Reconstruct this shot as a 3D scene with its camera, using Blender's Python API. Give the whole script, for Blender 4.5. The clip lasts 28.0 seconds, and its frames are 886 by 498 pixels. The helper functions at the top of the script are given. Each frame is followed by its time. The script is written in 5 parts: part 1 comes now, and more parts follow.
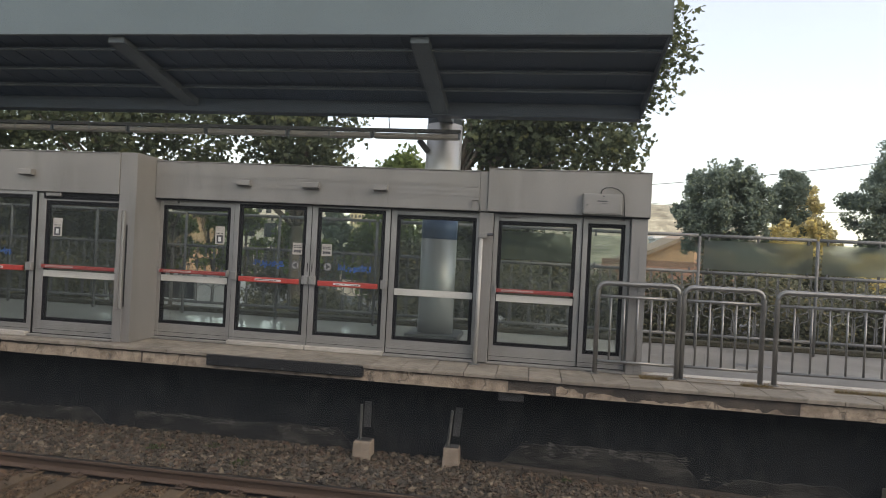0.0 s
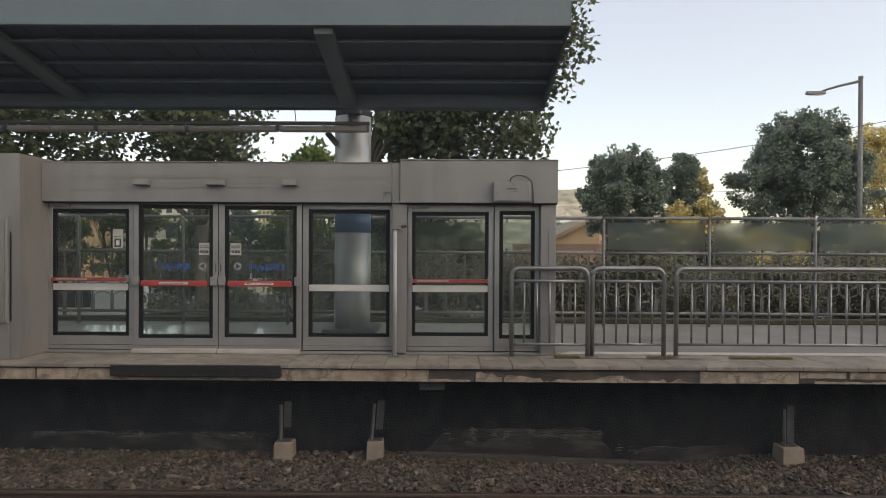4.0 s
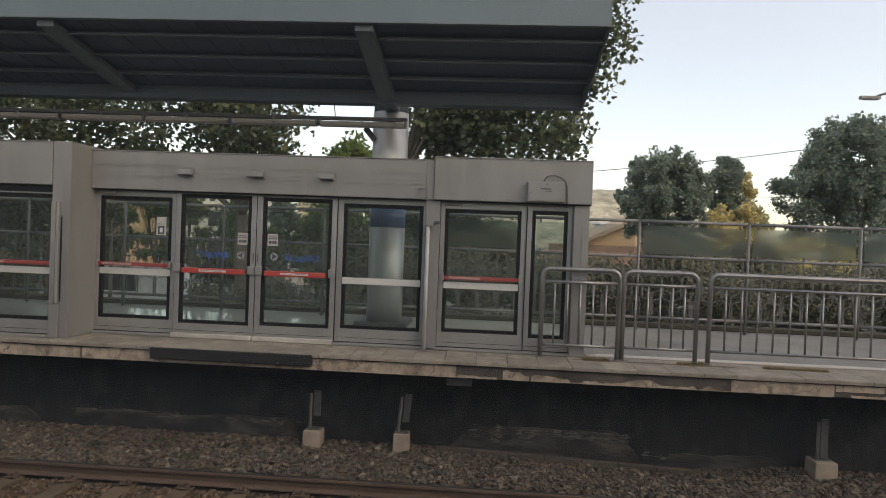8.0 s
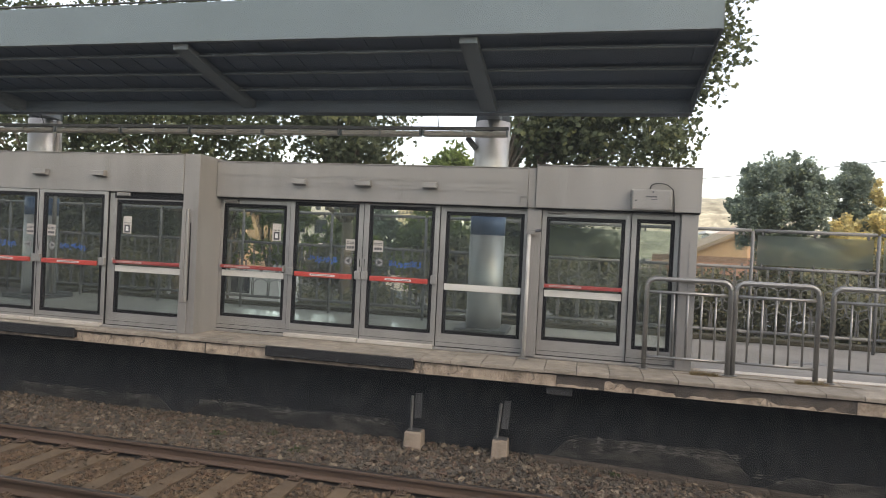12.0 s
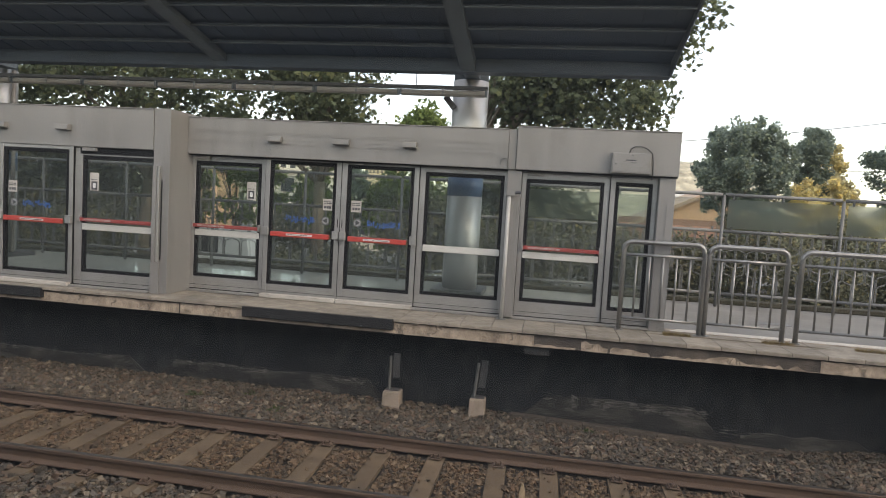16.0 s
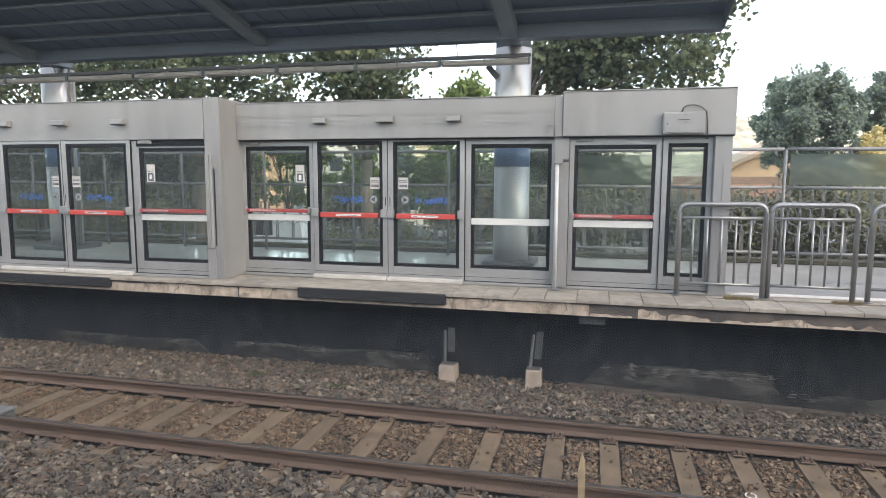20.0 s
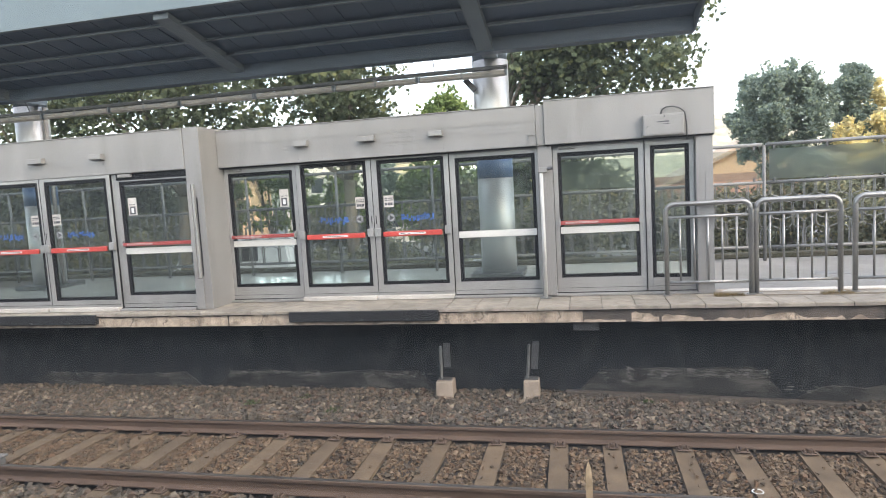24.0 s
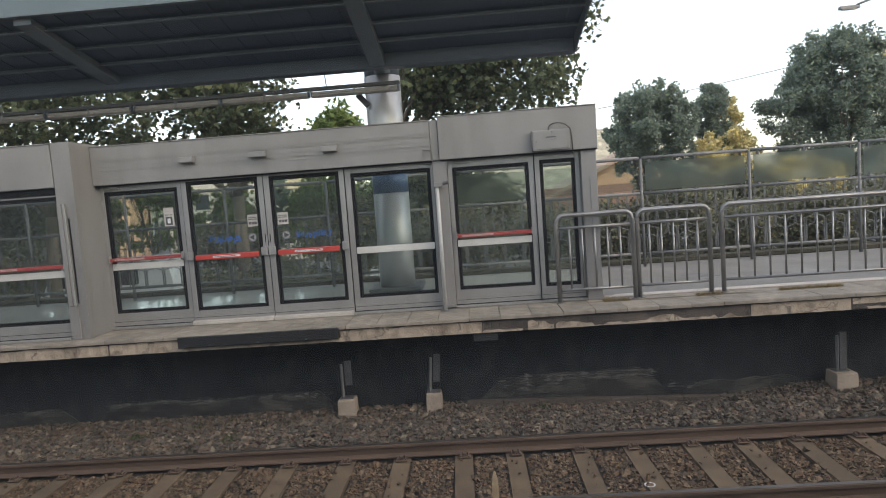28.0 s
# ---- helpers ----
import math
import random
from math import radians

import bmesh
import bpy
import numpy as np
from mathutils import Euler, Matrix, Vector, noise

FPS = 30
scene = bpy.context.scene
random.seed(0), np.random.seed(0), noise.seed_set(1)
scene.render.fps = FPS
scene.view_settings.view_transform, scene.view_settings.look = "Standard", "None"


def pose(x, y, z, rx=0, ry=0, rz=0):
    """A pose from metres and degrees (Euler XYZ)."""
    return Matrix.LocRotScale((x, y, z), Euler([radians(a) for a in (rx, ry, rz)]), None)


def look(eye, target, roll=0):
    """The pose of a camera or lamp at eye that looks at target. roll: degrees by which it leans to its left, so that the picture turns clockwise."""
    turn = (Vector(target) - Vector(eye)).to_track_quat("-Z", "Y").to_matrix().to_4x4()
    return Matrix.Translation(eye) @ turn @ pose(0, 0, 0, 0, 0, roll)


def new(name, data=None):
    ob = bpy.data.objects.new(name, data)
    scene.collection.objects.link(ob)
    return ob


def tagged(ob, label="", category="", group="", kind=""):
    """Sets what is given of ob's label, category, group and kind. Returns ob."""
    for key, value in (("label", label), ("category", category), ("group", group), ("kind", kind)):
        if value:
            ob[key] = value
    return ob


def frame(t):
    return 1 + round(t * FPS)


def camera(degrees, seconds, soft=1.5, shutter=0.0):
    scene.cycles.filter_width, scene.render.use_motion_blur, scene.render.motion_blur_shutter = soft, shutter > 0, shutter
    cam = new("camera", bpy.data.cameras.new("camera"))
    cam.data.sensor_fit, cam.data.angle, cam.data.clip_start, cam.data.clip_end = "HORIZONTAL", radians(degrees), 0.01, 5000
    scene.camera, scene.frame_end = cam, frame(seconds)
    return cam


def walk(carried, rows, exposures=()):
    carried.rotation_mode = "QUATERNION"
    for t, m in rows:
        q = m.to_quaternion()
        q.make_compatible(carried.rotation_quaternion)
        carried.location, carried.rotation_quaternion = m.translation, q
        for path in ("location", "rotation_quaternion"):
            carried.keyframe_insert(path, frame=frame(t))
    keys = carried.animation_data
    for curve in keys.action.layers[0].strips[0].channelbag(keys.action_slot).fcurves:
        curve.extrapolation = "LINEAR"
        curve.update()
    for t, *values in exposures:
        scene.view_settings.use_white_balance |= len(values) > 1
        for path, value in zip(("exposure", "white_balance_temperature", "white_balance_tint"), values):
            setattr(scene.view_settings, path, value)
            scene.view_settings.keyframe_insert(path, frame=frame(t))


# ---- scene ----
cam = camera(70.2, 28.0, soft=0.7)
EXPOSURES = [(0, 1.76, 7850, 16), (1, 1.4, 7950, 17), (3, 1.42, 7950, 17), (7, 1.4, 8100, 17), (9, 1.55, 8050, 16), (10, 1.55, 8050, 16), (11, 1.92, 8250, 17), (12, 2.22, 8000, 17), (15, 2.07, 7950, 16), (17, 2.1, 7700, 16), (19, 2.14, 7450, 16), (20, 2.85, 7150, 15), (20.4, 3.12, 7300, 15), (21, 2.62, 7300, 15), (24, 3.06, 7250, 15), (26, 1.97, 7500, 15), (27, 1.93, 7450, 15), (28, 1.99, 7400, 15)]
PATH = [
    (0, (0.673, -7.956, 1.519), (0.384, -5.977, 1.525), 2.9),
    (0.5, (0.698, -7.986, 1.536), (0.441, -6.003, 1.555), 4.9),
    (1, (0.692, -7.984, 1.539), (0.587, -5.988, 1.481), 6.9),
    (1.5, (0.677, -7.984, 1.523), (0.604, -5.987, 1.424), 2.1),
    (2, (0.681, -8.009, 1.517), (0.594, -6.011, 1.486), 5.9),
    (2.5, (0.665, -8.011, 1.52), (0.593, -6.013, 1.472), 2.2),
    (3, (0.661, -7.995, 1.523), (0.641, -5.995, 1.469), 0.4),
    (3.5, (0.647, -7.948, 1.523), (0.636, -5.948, 1.504), 0.4),
    (5.5, (0.706, -8.05, 1.538), (0.668, -6.05, 1.529), -0.4),
    (6, (0.69, -8.02, 1.54), (0.616, -6.021, 1.542), 1.7),
    (6.5, (0.715, -8.055, 1.537), (0.641, -6.057, 1.546), 5.3),
    (7, (0.721, -8.049, 1.538), (0.605, -6.053, 1.535), 4.4),
    (7.5, (0.709, -8.044, 1.542), (0.617, -6.046, 1.51), 5.0),
    (8, (0.718, -8.033, 1.539), (0.588, -6.037, 1.51), 2.2),
    (8.5, (0.726, -8.032, 1.542), (0.473, -6.049, 1.58), -0.7),
    (9, (0.733, -8.023, 1.544), (0.524, -6.034, 1.544), 3.3),
    (9.5, (0.761, -8.033, 1.55), (0.508, -6.049, 1.54), 1.5),
    (10, (0.743, -8.016, 1.547), (0.459, -6.037, 1.567), -0.6),
    (10.5, (0.74, -8.025, 1.541), (0.321, -6.07, 1.52), -0.2),
    (11, (0.741, -8.041, 1.533), (0.19, -6.118, 1.563), 2.1),
    (11.5, (0.73, -8.084, 1.524), (0.112, -6.182, 1.508), 3.9),
    (12, (0.676, -8.138, 1.521), (0.242, -6.186, 1.506), 2.8),
    (12.5, (0.659, -8.139, 1.531), (0.244, -6.183, 1.483), 1.1),
    (14.5, (0.522, -8.135, 1.541), (0.066, -6.194, 1.39), 0.9),
    (15, (0.486, -8.116, 1.529), (0.114, -6.155, 1.399), 6.0),
    (15.5, (0.479, -8.12, 1.528), (0.146, -6.151, 1.409), 4.4),
    (16, (0.491, -8.146, 1.528), (0.169, -6.177, 1.392), 3.4),
    (16.5, (0.498, -8.165, 1.538), (0.195, -6.196, 1.366), 3.9),
    (17, (0.506, -8.202, 1.551), (0.21, -6.23, 1.391), 2.7),
    (17.5, (0.516, -8.219, 1.562), (0.23, -6.246, 1.41), 3.0),
    (18, (0.504, -8.242, 1.558), (0.127, -6.29, 1.339), 1.9),
    (18.5, (0.515, -8.217, 1.56), (0.155, -6.264, 1.328), 1.8),
    (19, (0.508, -8.169, 1.561), (0.098, -6.227, 1.323), -0.0),
    (19.5, (0.514, -8.119, 1.556), (0.072, -6.182, 1.332), 0.0),
    (20, (0.507, -8.097, 1.55), (0.03, -6.168, 1.321), 0.2),
    (20.5, (0.475, -8.084, 1.545), (0.06, -6.133, 1.398), -0.6),
    (21, (0.505, -8.062, 1.557), (0.068, -6.117, 1.392), -1.0),
    (21.5, (0.492, -8.075, 1.553), (0.029, -6.138, 1.363), -1.6),
    (23.5, (0.454, -8.102, 1.557), (-0.008, -6.168, 1.342), -3.5),
    (24, (0.45, -8.085, 1.559), (0.018, -6.141, 1.374), -3.3),
    (24.5, (0.438, -8.095, 1.572), (-0.012, -6.153, 1.414), -1.7),
    (25, (0.406, -8.122, 1.572), (-0.022, -6.175, 1.413), -1.4),
    (25.5, (0.383, -8.122, 1.574), (0.012, -6.162, 1.422), -1.4),
    (26, (0.349, -8.107, 1.571), (-0.02, -6.146, 1.437), -1.3),
    (26.5, (0.377, -8.057, 1.574), (0.036, -6.089, 1.47), -3.7),
    (27, (0.383, -8.069, 1.572), (0.295, -6.074, 1.46), -4.9),
    (27.5, (0.381, -8.089, 1.578), (0.332, -6.097, 1.414), -5.0),
    (28, (0.392, -8.086, 1.58), (0.293, -6.095, 1.416), -4.2),
]
walk(cam, [(t, look(eye, target, roll)) for t, eye, target, roll in PATH], EXPOSURES)

# ---- world, sun, exposure ----
SUN_EL, SUN_AZ = 38.0, 128.0
world = bpy.data.worlds.new("evening_sky")
scene.world = world
world.use_nodes = True
wn = world.node_tree.nodes
sky = wn.new("ShaderNodeTexSky")
sky.sky_type = "NISHITA"
sky.sun_disc = False
sky.sun_elevation = radians(SUN_EL)
sky.sun_rotation = radians(SUN_AZ)
sky.air_density, sky.dust_density, sky.ozone_density = 1.0, 1.3, 0.9
haze = wn.new("ShaderNodeMix")  # thin even evening haze over the clear sky
haze.data_type = "RGBA"
haze.inputs["Factor"].default_value = 0.42
haze.inputs["B"].default_value = (2.62, 2.62, 2.72, 1)
world.node_tree.links.new(sky.outputs[0], haze.inputs["A"])
world.node_tree.links.new(haze.outputs["Result"], wn["Background"].inputs[0])
wn["Background"].inputs[1].default_value = 0.15
sun_data = bpy.data.lights.new("sun", "SUN")
sun_data.energy, sun_data.angle, sun_data.color = 0.06, radians(16), (1.0, 0.95, 0.9)
sun = new("sun", sun_data)
sun.location = (10, -30, 30)
az = radians(SUN_AZ)
sun.rotation_euler = Vector((-math.sin(az), -math.cos(az), -math.tan(radians(SUN_EL)))).to_track_quat("-Z", "Y").to_euler()


# ---- materials ----
def mat(name, color, rough=0.6, metal=0.0, var=0.15, scale=6.0, fine=60.0, bump=0.15, dirt=None, dirt_amount=0.3, island=0.0, obj=0.0, spec=0.5, stretch=None, cracks=0.0, palette=None):
    m = bpy.data.materials.new(name)
    m.use_nodes = True
    nt = m.node_tree
    b = nt.nodes["Principled BSDF"]
    b.inputs["Roughness"].default_value = rough
    b.inputs["Metallic"].default_value = metal
    b.inputs["Specular IOR Level"].default_value = spec
    tc = nt.nodes.new("ShaderNodeTexCoord")
    geo = nt.nodes.new("ShaderNodeNewGeometry")
    n1 = nt.nodes.new("ShaderNodeTexNoise")
    n1.inputs["Scale"].default_value, n1.inputs["Detail"].default_value = scale, 4
    n2 = nt.nodes.new("ShaderNodeTexNoise")
    n2.inputs["Scale"].default_value, n2.inputs["Detail"].default_value = fine, 3
    place = geo.outputs["Position"]
    if stretch:
        mp = nt.nodes.new("ShaderNodeMapping")
        mp.inputs["Scale"].default_value = stretch
        nt.links.new(place, mp.inputs["Vector"])
        place = mp.outputs[0]
    nt.links.new(place, n1.inputs["Vector"])
    nt.links.new(geo.outputs["Position"], n2.inputs["Vector"])
    r1 = nt.nodes.new("ShaderNodeMapRange")
    r1.inputs["From Min"].default_value, r1.inputs["From Max"].default_value = 0.3, 0.7
    r1.inputs["To Min"].default_value, r1.inputs["To Max"].default_value = 1 - var, 1 + var
    nt.links.new(n1.outputs["Fac"], r1.inputs["Value"])
    r2 = nt.nodes.new("ShaderNodeMapRange")
    r2.inputs["From Min"].default_value, r2.inputs["From Max"].default_value = 0.3, 0.7
    r2.inputs["To Min"].default_value, r2.inputs["To Max"].default_value = 1 - var * 0.6, 1 + var * 0.6
    nt.links.new(n2.outputs["Fac"], r2.inputs["Value"])
    mul = nt.nodes.new("ShaderNodeMath")
    mul.operation = "MULTIPLY"
    nt.links.new(r1.outputs[0], mul.inputs[0])
    nt.links.new(r2.outputs[0], mul.inputs[1])
    val = mul.outputs[0]
    for amount, source in ((island, geo.outputs["Random Per Island"]), (obj, None)):
        if amount:
            if source is None:
                source = nt.nodes.new("ShaderNodeObjectInfo").outputs["Random"]
            rr = nt.nodes.new("ShaderNodeMapRange")
            rr.inputs["To Min"].default_value, rr.inputs["To Max"].default_value = 1 - amount, 1 + amount
            nt.links.new(source, rr.inputs["Value"])
            mm = nt.nodes.new("ShaderNodeMath")
            mm.operation = "MULTIPLY"
            nt.links.new(val, mm.inputs[0])
            nt.links.new(rr.outputs[0], mm.inputs[1])
            val = mm.outputs[0]
    col = nt.nodes.new("ShaderNodeMix")
    col.data_type, col.blend_type = "RGBA", "MULTIPLY"
    col.inputs["Factor"].default_value = 1.0
    col.inputs["A"].default_value = (*color, 1)
    nt.links.new(val, col.inputs["B"])
    if palette:
        wheel = nt.nodes.new("ShaderNodeTexWhiteNoise")
        wheel.noise_dimensions = "1D"
        nt.links.new(geo.outputs["Random Per Island"], wheel.inputs["W"])
        ramp = nt.nodes.new("ShaderNodeValToRGB")
        ramp.color_ramp.interpolation = "CONSTANT"
        for i, c in enumerate(palette):
            e = ramp.color_ramp.elements[0] if i == 0 else ramp.color_ramp.elements.new(i / len(palette))
            e.color = (*c, 1)
        ramp.color_ramp.elements[len(palette)].position = 1.0
        ramp.color_ramp.elements[len(palette)].color = (*palette[-1], 1)
        nt.links.new(wheel.outputs["Value"], ramp.inputs[0])
        nt.links.new(ramp.outputs[0], col.inputs["A"])
    out = col.outputs["Result"]
    if dirt:
        n3 = nt.nodes.new("ShaderNodeTexNoise")
        n3.inputs["Scale"].default_value, n3.inputs["Detail"].default_value = scale * 0.45, 7
        n3.inputs["Roughness"].default_value = 0.7
        nt.links.new(place, n3.inputs["Vector"])
        r3 = nt.nodes.new("ShaderNodeMapRange")
        r3.inputs["From Min"].default_value, r3.inputs["From Max"].default_value = 0.48, 0.68
        r3.inputs["To Max"].default_value = dirt_amount
        nt.links.new(n3.outputs["Fac"], r3.inputs["Value"])
        mx = nt.nodes.new("ShaderNodeMix")
        mx.data_type = "RGBA"
        nt.links.new(r3.outputs[0], mx.inputs["Factor"])
        nt.links.new(out, mx.inputs["A"])
        mx.inputs["B"].default_value = (*dirt, 1)
        out = mx.outputs["Result"]
    if cracks:
        vo = nt.nodes.new("ShaderNodeTexVoronoi")
        vo.feature = "DISTANCE_TO_EDGE"
        vo.inputs["Scale"].default_value = cracks
        wob = nt.nodes.new("ShaderNodeMix")
        wob.data_type, wob.blend_type = "RGBA", "ADD"
        wob.inputs["Factor"].default_value = 0.25
        nt.links.new(geo.outputs["Position"], wob.inputs["A"])
        nt.links.new(n1.outputs["Color"], wob.inputs["B"])
        nt.links.new(wob.outputs["Result"], vo.inputs["Vector"])
        rc = nt.nodes.new("ShaderNodeMapRange")
        rc.inputs["From Max"].default_value = 0.012
        rc.inputs["To Min"].default_value, rc.inputs["To Max"].default_value = 0.8, 0.0
        nt.links.new(vo.outputs["Distance"], rc.inputs["Value"])
        mc = nt.nodes.new("ShaderNodeMix")
        mc.data_type = "RGBA"
        nt.links.new(rc.outputs[0], mc.inputs["Factor"])
        nt.links.new(out, mc.inputs["A"])
        mc.inputs["B"].default_value = (0.06, 0.05, 0.04, 1)
        out = mc.outputs["Result"]
    nt.links.new(out, b.inputs["Base Color"])
    if bump:
        bp = nt.nodes.new("ShaderNodeBump")
        bp.inputs["Strength"].default_value, bp.inputs["Distance"].default_value = bump, 0.01
        nt.links.new(n2.outputs["Fac"], bp.inputs["Height"])
        nt.links.new(bp.outputs[0], b.inputs["Normal"])
    return m


def glass_mat(name, tint, rough=0.0, clear=0.9, haze=None, haze_amount=0.0):
    """Thin pane: light passes straight through, a Fresnel share is mirrored; haze adds a pale diffuse film."""
    m = bpy.data.materials.new(name)
    m.use_nodes = True
    nt = m.node_tree
    nt.nodes.remove(nt.nodes["Principled BSDF"])
    tr = nt.nodes.new("ShaderNodeBsdfTransparent")
    tr.inputs[0].default_value = (*[c * clear for c in tint], 1)
    gl = nt.nodes.new("ShaderNodeBsdfGlossy")
    gl.inputs["Roughness"].default_value = 0.02
    lw = nt.nodes.new("ShaderNodeLayerWeight")
    lw.inputs[0].default_value = 0.5
    pw = nt.nodes.new("ShaderNodeMath")
    pw.operation = "POWER"
    pw.inputs[1].default_value = 5.0
    nt.links.new(lw.outputs["Facing"], pw.inputs[0])
    fr = nt.nodes.new("ShaderNodeMapRange")
    fr.inputs["To Min"].default_value, fr.inputs["To Max"].default_value = 0.04, 1.0
    nt.links.new(pw.outputs[0], fr.inputs["Value"])
    mix = nt.nodes.new("ShaderNodeMixShader")
    base = tr.outputs[0]
    if rough:
        rf = nt.nodes.new("ShaderNodeBsdfRefraction")
        rf.inputs["Roughness"].default_value, rf.inputs["IOR"].default_value = rough, 1.03
        rf.inputs[0].default_value = (*tint, 1)
        mr = nt.nodes.new("ShaderNodeMixShader")
        mr.inputs[0].default_value = 0.6
        nt.links.new(base, mr.inputs[1])
        nt.links.new(rf.outputs[0], mr.inputs[2])
        base = mr.outputs[0]
    if haze:
        df = nt.nodes.new("ShaderNodeBsdfTranslucent")
        df.inputs[0].default_value = (*haze, 1)
        dd = nt.nodes.new("ShaderNodeBsdfDiffuse")
        dd.inputs[0].default_value = (*haze, 1)
        ad = nt.nodes.new("ShaderNodeMixShader")
        ad.inputs[0].default_value = 0.5
        nt.links.new(df.outputs[0], ad.inputs[1])
        nt.links.new(dd.outputs[0], ad.inputs[2])
        ns = nt.nodes.new("ShaderNodeTexNoise")
        ns.inputs["Scale"].default_value, ns.inputs["Detail"].default_value = 3.0, 5
        geo = nt.nodes.new("ShaderNodeNewGeometry")
        nt.links.new(geo.outputs["Position"], ns.inputs["Vector"])
        mr2 = nt.nodes.new("ShaderNodeMapRange")
        mr2.inputs["From Min"].default_value, mr2.inputs["From Max"].default_value = 0.3, 0.7
        mr2.inputs["To Min"].default_value, mr2.inputs["To Max"].default_value = haze_amount * 0.6, haze_amount * 1.4
        nt.links.new(ns.outputs["Fac"], mr2.inputs["Value"])
        mh = nt.nodes.new("ShaderNodeMixShader")
        nt.links.new(mr2.outputs[0], mh.inputs[0])
        nt.links.new(base, mh.inputs[1])
        nt.links.new(ad.outputs[0], mh.inputs[2])
        base = mh.outputs[0]
    nt.links.new(fr.outputs[0], mix.inputs[0])
    nt.links.new(base, mix.inputs[1])
    nt.links.new(gl.outputs[0], mix.inputs[2])
    nt.links.new(mix.outputs[0], nt.nodes["Material Output"].inputs[0])
    return m


def leaf_mat(name, color, var=0.45, yellow=0.25):
    m = bpy.data.materials.new(name)
    m.use_nodes = True
    nt = m.node_tree
    b = nt.nodes["Principled BSDF"]
    b.inputs["Roughness"].default_value = 0.75
    b.inputs["Specular IOR Level"].default_value = 0.15
    geo = nt.nodes.new("ShaderNodeNewGeometry")
    ramp = nt.nodes.new("ShaderNodeValToRGB")
    e = ramp.color_ramp.elements
    e[0].color = (*[c * (1 - var) for c in color], 1)
    e[1].position = 0.75
    e[1].color = (*[c * (1 + var) for c in color], 1)
    last = ramp.color_ramp.elements.new(1.0)
    last.color = (color[0] * 1.6 + yellow * 0.06, color[1] * 1.5, color[2] * 1.1, 1)
    nt.links.new(geo.outputs["Random Per Island"], ramp.inputs[0])
    nt.links.new(ramp.outputs[0], b.inputs["Base Color"])
    tl = nt.nodes.new("ShaderNodeBsdfTranslucent")
    nt.links.new(ramp.outputs[0], tl.inputs[0])
    mx = nt.nodes.new("ShaderNodeMixShader")
    mx.inputs[0].default_value = 0.45
    nt.links.new(b.outputs[0], mx.inputs[1])
    nt.links.new(tl.outputs[0], mx.inputs[2])
    nt.links.new(mx.outputs[0], nt.nodes["Material Output"].inputs[0])
    return m


